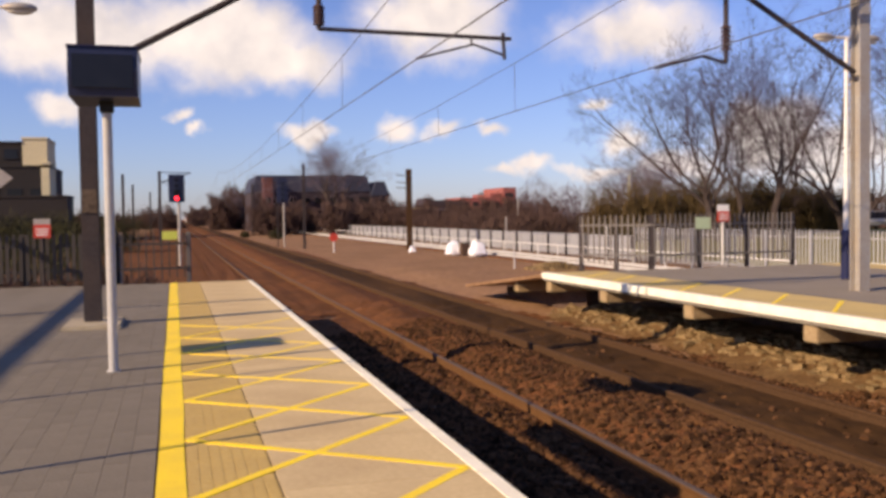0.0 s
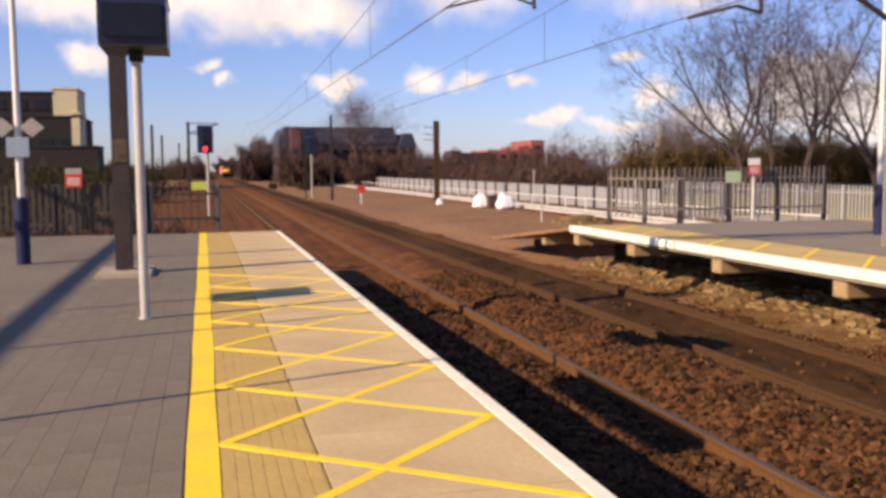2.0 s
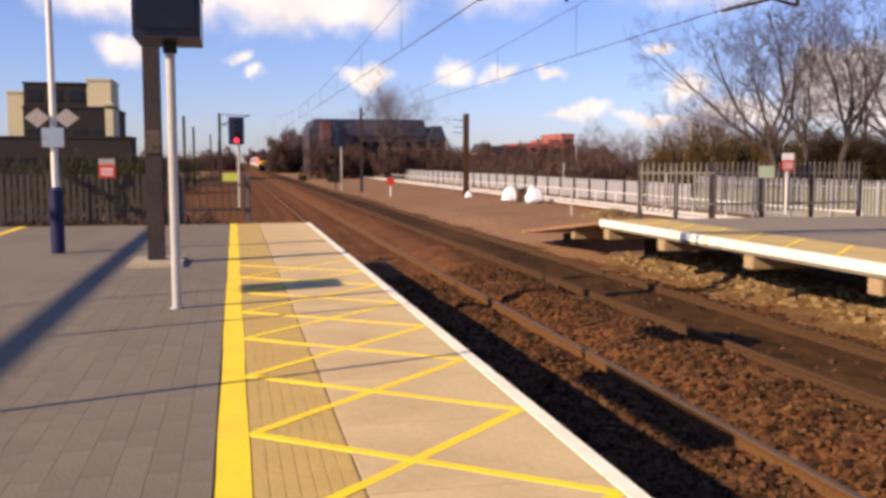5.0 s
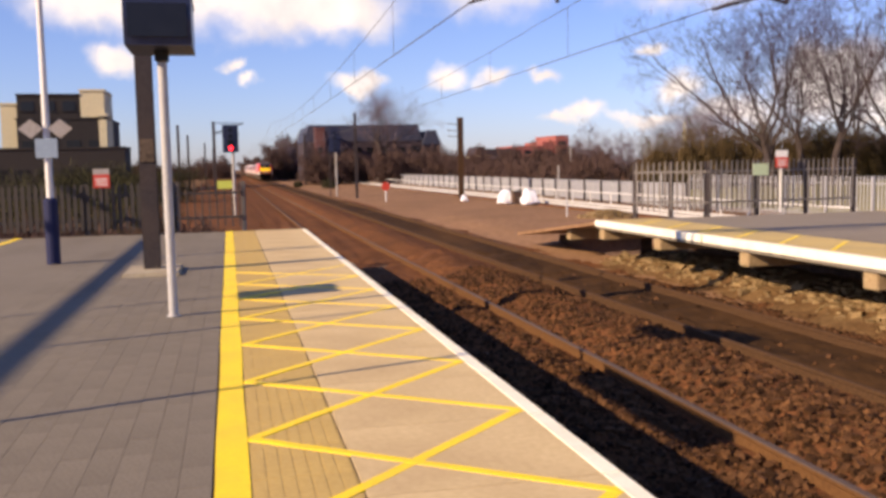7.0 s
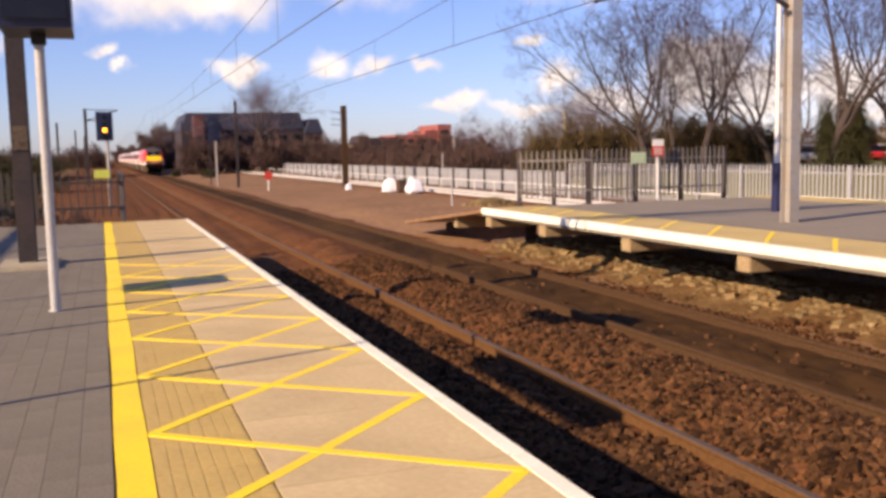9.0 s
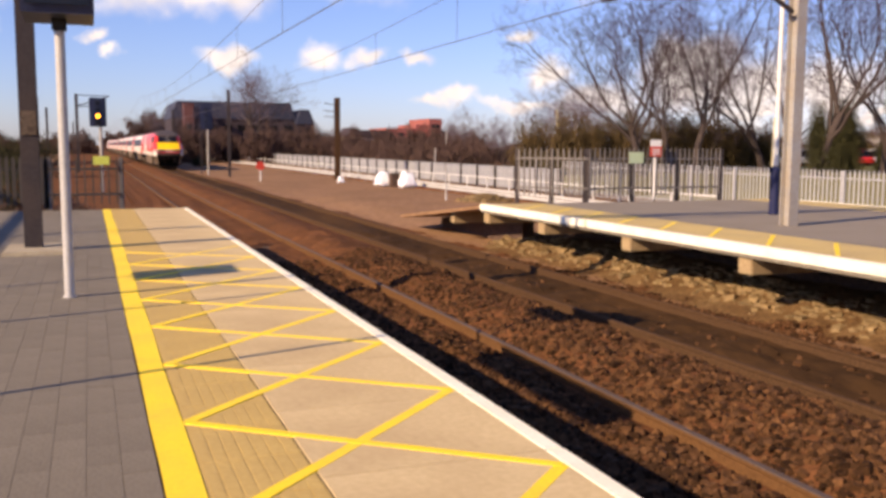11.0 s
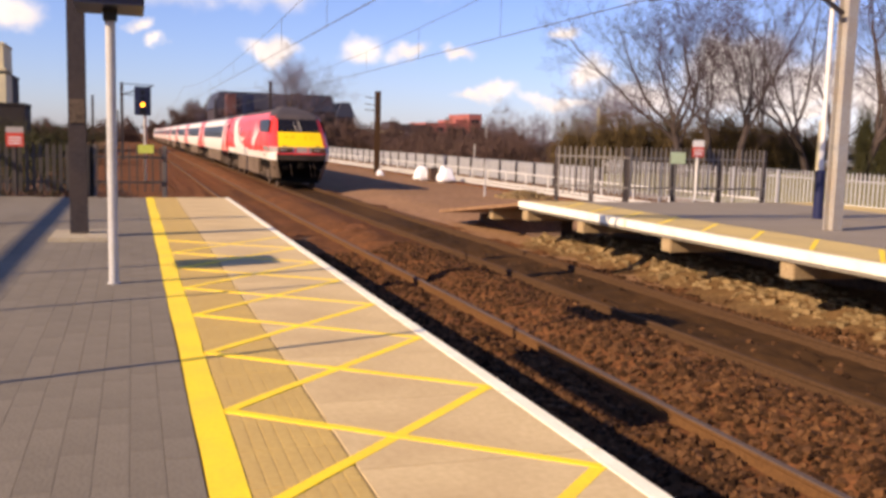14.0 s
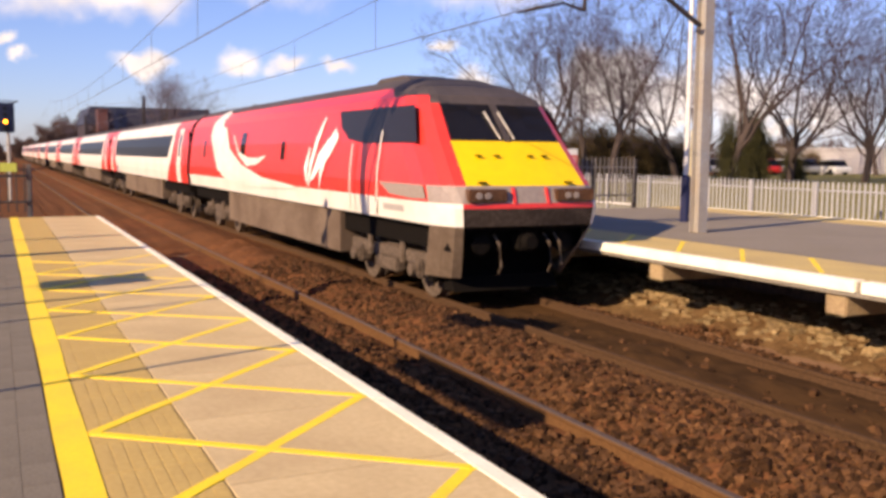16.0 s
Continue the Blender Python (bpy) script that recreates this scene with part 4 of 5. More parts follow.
sp = thing("marker_post", "small red track marker on a post", "marker", at=(9.0, 66.0, 0))
part("post", Mesh().cyl((0, 0, -1.2), (0, 0, -0.2), 0.05, n=8), M_pole, sp)
part("disc", Mesh().cyl((0, -0.05, -0.05), (0, 0, -0.05), 0.3, n=14), M_redsign, sp)
for px_, py_, pt_ in ((20.2, 62, 1.2), (26, 75, 2.6), (19.9, 46, 0.7), (12.0, 38.5, 0.6)):
    q_ = thing("white_post", "thin pale post beside the track", "post")
    part("post", Mesh().cyl((px_, py_, -1.2), (px_, py_, pt_), 0.038, n=8), M_polegrey, q_)


# ---- train ----
PROFILE = [(0.4, 1.16), (0.8, 1.24), (1.22, 1.32), (1.55, 1.365), (1.8, 1.365), (2.45, 1.3), (3.02, 1.18), (3.16, 1.11), (3.34, 0.93), (3.5, 0.64), (3.58, 0.34), (3.61, 0.03)]


def side_w(z):
    return float(np.interp(z, [p[0] for p in PROFILE], [p[1] for p in PROFILE]))


def side_patch(m, outline, off=0.006, s=-1):
    """A flat marking that follows the body side: outline is a list of (y, z)."""
    cuts = [0.0] + [p[0] for p in PROFILE] + [9.0]

    def clip(poly, level, keep):
        out = []
        for (ya, za), (yb, zb) in zip(poly, poly[1:] + poly[:1]):
            ina, inb = (za - level) * keep >= 0, (zb - level) * keep >= 0
            if ina:
                out.append((ya, za))
            if ina != inb:
                u = (level - za) / (zb - za)
                out.append((ya + (yb - ya) * u, level))
        return out
    for lo, hi in zip(cuts, cuts[1:]):
        poly = clip(clip(list(outline), lo, 1), hi, -1) if outline else []
        if len(poly) > 2 and max(z for _, z in poly) - min(z for _, z in poly) > 1e-4:
            m.add([(s * (side_w(z) + off), y, z) for y, z in poly], [tuple(range(len(poly)))])


def side_ribbon(m, pts, off=0.007, s=-1):
    """A band along the side: pts are (y, z, width), joined quad by quad."""
    quads = []
    for i, (y, z, w) in enumerate(pts):
        a = pts[max(i - 1, 0)]
        b = pts[min(i + 1, len(pts) - 1)]
        d = Vector((b[0] - a[0], b[1] - a[1])).normalized()
        quads.append(((y - d.y * w / 2, z + d.x * w / 2), (y + d.y * w / 2, z - d.x * w / 2)))
    for (a, b), (c, d) in zip(quads, quads[1:]):
        steps = 14
        for j in range(steps):
            u0, u1 = j / steps, (j + 1) / steps
            q = [(a[0] + (b[0] - a[0]) * u0, a[1] + (b[1] - a[1]) * u0), (a[0] + (b[0] - a[0]) * u1, a[1] + (b[1] - a[1]) * u1),
                 (c[0] + (d[0] - c[0]) * u1, c[1] + (d[1] - c[1]) * u1), (c[0] + (d[0] - c[0]) * u0, c[1] + (d[1] - c[1]) * u0)]
            m.add([(s * (side_w(z) + off), y, z) for y, z in q], [(0, 1, 2, 3)])


def bogie(parent, y):
    """A two-axle bogie; returns its wheelsets."""
    f = Mesh()
    for s in (-1, 1):
        f.box(s * 1.0 - 0.06, y - 1.75, 0.52, s * 1.0 + 0.06, y + 1.75, 0.72, 0.02)
        f.box(s * 1.0 - 0.09, y - 0.45, 0.3, s * 1.0 + 0.09, y + 0.45, 0.55, 0.03)
        for a in (-1.3, 1.3):
            f.box(s * 1.02 - 0.12, y + a - 0.2, 0.32, s * 1.02 + 0.12, y + a + 0.2, 0.62, 0.04)
            f.cyl((s * 1.1, y + a, 0.46), (s * 1.22, y + a, 0.46), 0.13, 0.11, 10)
            f.cyl((s * 1.08, y + a * 0.55, 0.5), (s * 1.08, y + a * 0.55, 0.95), 0.06, n=8)
    f.box(-0.95, y - 0.3, 0.5, 0.95, y + 0.3, 0.75)
    part("bogie_frame", f, M_bogie, parent)
    out = []
    for a in (-1.3, 1.3):
        w = Mesh()
        for s in (-1, 1):
            w.cyl((s * 0.70, 0, 0), (s * 0.83, 0, 0), 0.455, 0.455, 24)
            w.cyl((s * 0.67, 0, 0), (s * 0.70, 0, 0), 0.485, 0.485, 24)
            w.cyl((s * 0.83, 0, 0), (s * 0.85, 0, 0), 0.2, 0.16, 12)
        w.cyl((-0.7, 0, 0), (0.7, 0, 0), 0.085, n=10)
        o = part("wheelset", w, M_bogie, parent)
        o.location = (0, y + a, 0.458)
        out.append(o)
    return out


def shell(levels, columns):
    """Body panels as a grid: levels of (z, front y, front half width), side width from the profile; returns point(level, column)."""
    def point(i, j, s):
        z, f, wf = levels[i]
        w = side_w(z)
        u = columns[j]
        if u <= 1:
            x, y = wf * u, f + 0.05 * u * u
        elif u <= 2:
            k = u - 1
            e = math.sin(k * math.pi / 2)
            x, y = wf + (w - wf) * e, f + 0.05 + 1.05 * (1 - math.cos(k * math.pi / 2))
        else:
            x, y = w, f + 1.1 + (DVT_LEN - f - 1.1) * (u - 2)
        return (s * x, y, z)
    return point


DVT_LEN = 19.3


def driving_van():
    t = thing("driving_van", "red and white driving van with a yellow nose leading the train", "train", group="train")
    levels = [(0.42, 0.72, 0.84), (0.8, 0.46, 0.95), (1.22, 0.2, 1.07), (1.48, 0.16, 1.1), (1.55, 0.17, 1.1), (1.8, 0.27, 1.0), (2.45, 0.92, 0.94), (3.02, 1.45, 0.88), (3.16, 1.6, 0.83),
              (3.34, 2.1, 0.7), (3.5, 2.75, 0.49), (3.58, 3.4, 0.27), (3.61, 3.95, 0.02)]
    columns = [0, 0.5, 1.0, 1.25, 1.5, 1.75, 2.0, 2.2, 2.4, 2.6, 2.8, 3.0]
    P = shell(levels, columns)
    groups = {}
    for i in range(len(levels) - 1):
        for j in range(len(columns) - 1):
            front = j < 2
            if i < 2:
                g = "bogie_fairing" if 1 < j < 5 else None
            elif i == 2:
                g = "front_valance" if front else "lower_band"
            elif i == 3:
                g = "lower_band" if not front else "bumper_band"
            elif i == 4:
                g = "lamp_band" if j < 5 else "body_side"
            elif i == 5:
                g = "yellow_panel" if front else "body_side"
            elif i == 6:
                g = "windscreen" if front else ("screen_pillar" if j == 2 else "body_side")
            elif i == 7:
                g = "roof" if j < 3 else "body_side"
            elif i == 8 and j >= 6:
                g = "body_side"
            else:
                g = "roof"
            if g is None:
                continue
            m = groups.setdefault(g, Mesh())
            for s in (-1, 1):
                q = [P(i, j, s), P(i, j + 1, s), P(i + 1, j + 1, s), P(i + 1, j, s)]
                m.add(q, [(0, 1, 2, 3)])
    tone = {"front_valance": M_grime, "bogie_fairing": M_train_skirt, "lower_band": M_train_white, "bumper_band": M_train_red, "lamp_band": M_lampgrey, "body_side": M_train_red,
            "yellow_panel": M_train_yel, "windscreen": M_glass, "screen_pillar": M_train_red, "roof": M_train_roof}
    for g, m in groups.items():
        if g in ("body_side", "bogie_fairing", "screen_pillar", "lower_band"):
            for s in (-1, 1):
                half = Mesh()
                for f in m.f:
                    if m.v[f[0]][0] * s > 0:
                        half.add([m.v[i] for i in f], [(0, 1, 2, 3)])
                part(g, half, tone[g], t, smooth=False)
        else:
            part(g, m, tone[g], t, smooth=g == "roof")
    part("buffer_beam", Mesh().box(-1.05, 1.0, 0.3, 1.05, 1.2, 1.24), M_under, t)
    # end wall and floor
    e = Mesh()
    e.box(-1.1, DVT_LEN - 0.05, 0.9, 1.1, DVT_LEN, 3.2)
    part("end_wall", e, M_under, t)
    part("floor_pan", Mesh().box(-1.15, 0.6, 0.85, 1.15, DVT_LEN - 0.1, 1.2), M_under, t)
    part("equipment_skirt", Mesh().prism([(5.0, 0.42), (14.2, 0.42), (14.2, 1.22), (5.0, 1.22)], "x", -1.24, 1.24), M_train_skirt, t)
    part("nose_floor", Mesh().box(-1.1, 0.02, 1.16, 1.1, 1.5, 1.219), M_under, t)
    # nose details
    for s in (-1, 1):
        c = Mesh()
        c.box(s * 0.72 - 0.31, -0.15, 1.57, s * 0.74 + 0.33, 0.1, 1.76, 0.02)
        h = part("headlamp", c, M_headglass, t, "long dark headlamp cluster")
        for k in (-0.14, 0.0):
            part("lamp_lens", Mesh().cyl((s * 0.74 + k, -0.165, 1.665), (s * 0.74 + k, -0.145, 1.665), 0.05, n=12), M_lampgrey, h)
        part("buffer", Mesh().cyl((s * 0.7, 0.15, 0.95), (s * 0.7, 0.6, 0.95), 0.09, n=12).cyl((s * 0.7, 0.11, 0.95), (s * 0.7, 0.15, 0.95), 0.15, n=16), M_under, t)
        w = Mesh()
        w.tube([(s * 0.12, 0.63, 2.48), (-0.1 + s * 0.12, 0.99, 2.9)], 0.016)
        part("wiper", w, M_galv, t)
        part("red_stripe", Mesh().prism([(-0.145, 1.55), (-0.06, 1.78), (0.0, 1.78), (0.0, 1.55)], "x", s * 0.28 - 0.02, s * 0.28 + 0.02), M_train_red, t)
    part("windscreen_post", Mesh().prism([(0.6, 2.45), (0.64, 2.42), (1.18, 3.02), (1.13, 3.03)], "x", -0.05, 0.05), M_train_roof, t)
    for x in (-0.62, -0.32, 0.25, 0.5):
        part("lamp_bracket", Mesh().box(x - 0.03, 0.34, 2.22, x + 0.03, 0.44, 2.245), M_under, t)
    for x in (-0.75, 0.7):
        part("grab_handle", Mesh().box(x - 0.05, -0.03, 1.84, x + 0.05, 0.06, 1.862), M_under, t)
    cp_ = Mesh()
    cp_.box(-0.14, -0.05, 0.85, 0.14, 0.5, 1.1, 0.03)
    cp_.cyl((0, -0.15, 0.98), (0, -0.05, 0.98), 0.1, 0.14, 12)
    part("coupler", cp_, M_under, t)
    for x in (-0.45, 0.4, 0.58):
        part("brake_hose", Mesh().tube([(x, 0.2, 1.08), (x, 0.02, 0.95), (x + 0.05, 0.04, 0.62), (x + 0.1, 0.2, 0.5)], 0.022), M_bogie, t)
    part("snow_plough", Mesh().prism([(0.55, 0.2), (0.95, 0.2), (0.9, 0.42), (0.7, 0.42)], "x", -0.9, 0.9), M_under, t)
    # all that sits on the nose stands as far back as the nose itself
    for piece in t.children:
        if piece.name.split(".")[0] in ("headlamp", "buffer", "wiper", "red_stripe", "windscreen_post", "lamp_bracket", "grab_handle", "coupler", "brake_hose", "snow_plough", "buffer_beam", "nose_floor"):
            piece.location.y += 0.3
    # cab side
    for s in (-1, 1):
        g = Mesh()
        side_patch(g, [(1.35, 2.42), (1.7, 3.0), (5.15, 3.02), (4.9, 2.72), (4.4, 2.5), (3.6, 2.42)], 0.006, s)
        part("cab_side_window", g, M_tint, t)
        for y in (2.75, 4.05):
            h = Mesh()
            side_ribbon(h, [(y, 2.62 if y < 3 else 2.42, 0.05), (y + 0.03, 2.0, 0.05), (y + 0.12, 1.3, 0.05)], 0.04, s)
            part("hand_rail", h, M_train_white, t)
        for y in (2.9, 3.88):
            d = Mesh()
            side_patch(d, [(y, 1.25), (y + 0.02, 1.25), (y + 0.02, 2.42), (y, 2.42)], 0.009, s)
            part("door_seam", d, M_under, t)
        lg = Mesh()
        side_patch(lg, [(0.9, 1.6), (1.4, 1.58), (2.3, 1.62), (2.75, 1.8), (1.0, 1.8)], 0.006, s)
        part("lamp_flash", lg, M_lampgrey, t, "grey flash behind the headlamp")
        if s < 0:
            # sweeping white emblem and swoosh, drawn as plain strokes
            for k, stroke in enumerate([[(5.85, 2.95, 0.04), (6.15, 2.5, 0.14), (6.45, 2.0, 0.12), (6.55, 1.58, 0.05)], [(6.55, 2.35, 0.05), (6.75, 1.95, 0.16), (6.62, 1.68, 0.06)],
                                        [(4.95, 2.58, 0.1), (5.4, 2.35, 0.26), (5.9, 2.1, 0.22), (6.35, 1.72, 0.06)], [(5.1, 2.7, 0.05), (5.3, 2.5, 0.1)], [(5.55, 2.2, 0.16), (5.75, 1.85, 0.1), (5.8, 1.6, 0.03)]]):
                m = Mesh()
                side_ribbon(m, [(a, b, 1.4 * c) for a, b, c in stroke], 0.018 + 0.002 * k, s)
                part("emblem_stroke", m, M_whitesign, t)
            m = Mesh()
            side_ribbon(m, [(16.2, 3.1, 0.8), (15.4, 2.8, 1.25), (14.7, 2.35, 1.3), (13.8, 1.92, 0.9), (12.2, 1.66, 0.55), (10.2, 1.55, 0.26), (7.5, 1.53, 0.06)], 0.022, s)
            part("swoosh", m, M_train_white, t)
            m = Mesh()
            side_ribbon(m, [(13.4, 2.7, 0.04), (12.6, 2.22, 0.12), (11.6, 2.02, 0.22), (10.6, 2.05, 0.14), (9.9, 2.18, 0.02)], 0.022, s)
            part("swoosh_tail", m, M_train_white, t)
            m = Mesh()
            side_patch(m, [(1.75, 1.36), (2.6, 1.36), (2.6, 1.46), (1.75, 1.46)], 0.007, s)
            part("number_bar", m, M_tape, t)
        for y0, y1, z0, z1 in ((12.0, 12.5, 2.15, 2.75), (8.4, 8.7, 2.1, 2.5), (16.9, 17.2, 2.1, 2.6)):
            g = Mesh()
            side_patch(g, [(y0, z0), (y1, z0), (y1, z1), (y0, z1)], 0.011, s)
            part("van_window", g, M_glass, t)
    part("roof_pod", Mesh().prism([(3.2, 3.45), (5.6, 3.45), (5.1, 3.645), (4.0, 3.645)], "x", -0.4, 0.4), M_train_roof, t)
    w = bogie(t, 3.1) + bogie(t, 16.3)
    return t, w


def coach():
    t = thing("passenger_coach", "white passenger coach with red ends and a dark window band", "train", group="train")
    L = 23.3

    def run(name, z0, z1, material, y0=0.0, y1=L, smooth=False):
        zs = [z0] + [z for z, _ in PROFILE if z0 < z < z1] + [z1]
        for s in (-1, 1):
            m = Mesh()
            for a, b in zip(zs, zs[1:]):
                m.add([(s * side_w(a), y0, a), (s * side_w(a), y1, a), (s * side_w(b), y1, b), (s * side_w(b), y0, b)], [(0, 1, 2, 3)])
            part(name, m, material, t, smooth=smooth)
    run("body_side", 1.22, 3.3, M_train_white)
    zs = [3.3] + [z for z, _ in PROFILE if z > 3.3]
    m = Mesh()
    for a, b in zip(zs, zs[1:]):
        for s in (-1, 1):
            m.add([(s * side_w(a), 0, a), (s * side_w(a), L, a), (s * side_w(b), L, b), (s * side_w(b), 0, b)], [(0, 1, 2, 3)])
    part("roof", m, M_train_roof, t, smooth=True)
    for y in (0.0, L - 0.04):
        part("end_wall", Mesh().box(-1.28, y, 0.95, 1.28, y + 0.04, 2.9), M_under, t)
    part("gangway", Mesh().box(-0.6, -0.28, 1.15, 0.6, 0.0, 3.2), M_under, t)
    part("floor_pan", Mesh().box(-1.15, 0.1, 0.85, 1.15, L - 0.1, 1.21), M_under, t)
    part("equipment_skirt", Mesh().prism([(6.0, 0.45), (L - 6.0, 0.45), (L - 6.0, 1.22), (6.0, 1.22)], "x", -1.22, 1.22), M_train_skirt, t)
    for s in (-1, 1):
        m = Mesh()
        side_patch(m, [(0.0, 1.22), (4.2, 1.22), (3.4, 1.8), (2.9, 2.4), (2.9, 3.3), (0.0, 3.3)], 0.005, s)
        part("red_end", m, M_train_red, t)
        m = Mesh()
        side_patch(m, [(L - 3.4, 1.22), (L, 1.22), (L, 3.3), (L - 2.5, 3.3), (L - 2.6, 2.4)], 0.005, s)
        part("red_end", m, M_train_red, t)
        m = Mesh()
        side_patch(m, [(4.0, 2.05), (L - 3.0, 2.05), (L - 2.9, 2.85), (3.3, 2.85)], 0.008, s)
        part("window_band", m, M_tint, t)
        for y in (1.2, L - 1.9):
            m = Mesh()
            side_patch(m, [(y, 1.24), (y + 0.75, 1.24), (y + 0.75, 3.05), (y, 3.05)], 0.012, s)
            d = part("door", m, M_train_white, t)
            m = Mesh()
            side_patch(m, [(y + 0.2, 2.1), (y + 0.55, 2.1), (y + 0.55, 2.85), (y + 0.2, 2.85)], 0.016, s)
            part("door_window", m, M_glass, d)
    bogie(t, 3.2)
    bogie(t, L - 3.2)
    return t


VAN, WHEELSETS = driving_van()
COACHES = [coach()]
for _ in range(8):
    COACHES.append(copy_thing(COACHES[0], pose(0, 0, 0)))


# ---- trees ----
def bare_tree(x, y, height, seed, lean=0.0, spread=0.6, bark=None, twig=None, fork=0.28, z0=-1.15, label="bare winter tree with a spreading crown", limbs=5):
    """A trunk, curved limbs, and three orders of finer branches set along them."""
    rnd = random.Random(seed)
    t = thing("tree", label, "tree", at=(x, y, z0))
    trunk, crown = Mesh(), Mesh()
    far = twig is not None
    count = (limbs, 9, 6, 4) if far else (limbs, 10, 7, 6)
    steps, sides, lift = (4, 9, 6, 4, 3), (9, 7, 5, 3, 3), (0.0, 0.1, 0.05, 0.02, -0.02)

    def branch(p, d, length, r, level):
        n = steps[level]
        pts, ways, radii = [p], [d], [r]
        for k in range(n):
            bend = Vector((rnd.uniform(-1, 1), rnd.uniform(-1, 1), rnd.uniform(-0.7, 0.7))) * (0.19 + 0.04 * level)
            d = (d + bend + Vector((0, 0, lift[level]))).normalized()
            p = p + d * length / n
            pts.append(p)
            ways.append(d)
            radii.append(max(r * (1 - (0.3 if level == 0 else 0.82) * (k + 1) / n), 0.006))
        for k in range(n):
            (trunk if level < 2 else crown).cyl(pts[k], pts[k + 1], max(radii[k], 0.008), radii[k + 1], sides[level], caps=False)
        if level == 4:
            return
        turn = rnd.uniform(0, 6.28)
        for k in range(count[level]):
            u = 1.0 - 0.5 * k / count[0] if level == 0 else 0.22 + 0.78 * (k + rnd.random()) / count[level]
            at = u * n
            m = min(int(at), n - 1)
            q, w = pts[m].lerp(pts[m + 1], at - m), ways[m + 1]
            turn += 2.4 + rnd.uniform(-0.5, 0.5)
            across = w.orthogonal().normalized()
            across.rotate(Matrix.Rotation(turn, 3, w))
            a = spread * rnd.uniform(0.45, 1.35) if level == 0 else rnd.uniform(0.5, 0.95)
            way = (w * math.cos(a) + across * math.sin(a)).normalized()
            size = height * rnd.uniform(0.44, 0.62) if level == 0 else length * rnd.uniform(0.42, 0.66) * (1.15 - 0.55 * u)
            rr = radii[m] + (radii[m + 1] - radii[m]) * (at - m)
            branch(q, way, size, rr * (0.56 if level == 0 else 0.46), level + 1)
    branch(Vector((0, 0, 0)), Vector((lean, 0, 1)).normalized(), height * fork, height * 0.0165, 0)
    part("trunk", trunk, bark or M_bark, t, smooth=True)
    part("crown", crown, twig or M_twig, t)
    return t


def foliage(name, label, category, boxes, material, count, size, seed, kind="stuff"):
    """A mass of small leaf and twig flakes filling rounded clumps (x, y, z, rx, ry, rz)."""
    r = np.random.RandomState(seed)
    verts, faces = [], []
    vol = np.array([b[3] * b[5] for b in boxes], float)
    per = np.maximum(8, (3 * count * vol / vol.sum())).astype(int)
    k = 0
    for (x, y, z, rx, ry, rz), n in zip(boxes, per):
        d = r.normal(size=(n, 3))
        d /= np.linalg.norm(d, axis=1)[:, None]
        rad = (0.25 + 0.8 * r.rand(n) ** 0.7) * (0.82 + 0.3 * np.sin(7 * d[:, 0] + 5 * d[:, 2] + x))
        c = d * rad[:, None] * (rx, ry, rz) + (x, y, z)
        u, v = r.normal(size=(n, 3)), r.normal(size=(n, 3))
        u /= np.linalg.norm(u, axis=1)[:, None]
        v -= (u * v).sum(1)[:, None] * u
        v /= np.linalg.norm(v, axis=1)[:, None]
        s = size * (0.5 + r.rand(n))[:, None]
        u[:, 2] = np.abs(u[:, 2]) + 0.35
        quad = np.stack([c - u * s - v * s * 0.12, c - u * s + v * s * 0.12, c + u * s + v * s * 0.05, c + u * s - v * s * 0.05], 1)
        verts.append(quad.reshape(-1, 3))
        faces.append((np.arange(4 * n).reshape(n, 4) + k))
        k += 4 * n
    me = bpy.data.meshes.new(name)
    me.from_pydata(np.concatenate(verts).tolist(), [], np.concatenate(faces).tolist())
    me.materials.append(material)
    return tagged(new(name, me), label, category, kind=kind)


bare_tree(31.9, 54.0, 16.5, 21, -0.3, 0.75, fork=0.26, limbs=6)
bare_tree(34.4, 54.6, 13.5, 23, -0.25, 0.5, fork=0.3, limbs=4, label="slender leaning bare tree")
bare_tree(35.7, 54.2, 16.5, 34, 0.05, 0.6, fork=0.3, limbs=5)
bare_tree(41.3, 54.0, 16.0, 47, -0.22, 0.7, fork=0.26, limbs=5)
bare_tree(38.1, 46.0, 17.5, 58, 0.02, 0.65, fork=0.26, limbs=6, label="tall bare tree with ivy on its trunk")
bare_tree(45.0, 47.5, 17.5, 63, -0.05, 0.75, fork=0.22, limbs=6)
bare_tree(50.0, 46.0, 16.5, 65, 0.2, 0.7, fork=0.25, limbs=6)
bare_tree(58.0, 49.0, 15.0, 71, 0.0, 0.7, fork=0.25)
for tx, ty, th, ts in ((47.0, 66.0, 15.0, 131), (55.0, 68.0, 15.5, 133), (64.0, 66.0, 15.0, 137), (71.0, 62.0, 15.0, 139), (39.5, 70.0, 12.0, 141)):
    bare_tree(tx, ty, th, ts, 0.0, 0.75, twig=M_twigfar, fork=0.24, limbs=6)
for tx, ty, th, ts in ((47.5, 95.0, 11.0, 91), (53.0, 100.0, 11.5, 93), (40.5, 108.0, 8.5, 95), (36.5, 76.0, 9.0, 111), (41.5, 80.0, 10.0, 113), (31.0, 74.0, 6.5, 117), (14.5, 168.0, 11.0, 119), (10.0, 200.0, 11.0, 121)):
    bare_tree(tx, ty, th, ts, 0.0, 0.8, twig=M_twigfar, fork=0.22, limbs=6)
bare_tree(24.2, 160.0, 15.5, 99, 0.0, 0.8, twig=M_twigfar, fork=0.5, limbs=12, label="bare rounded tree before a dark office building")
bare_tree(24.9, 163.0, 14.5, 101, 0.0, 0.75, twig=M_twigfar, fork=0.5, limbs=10)
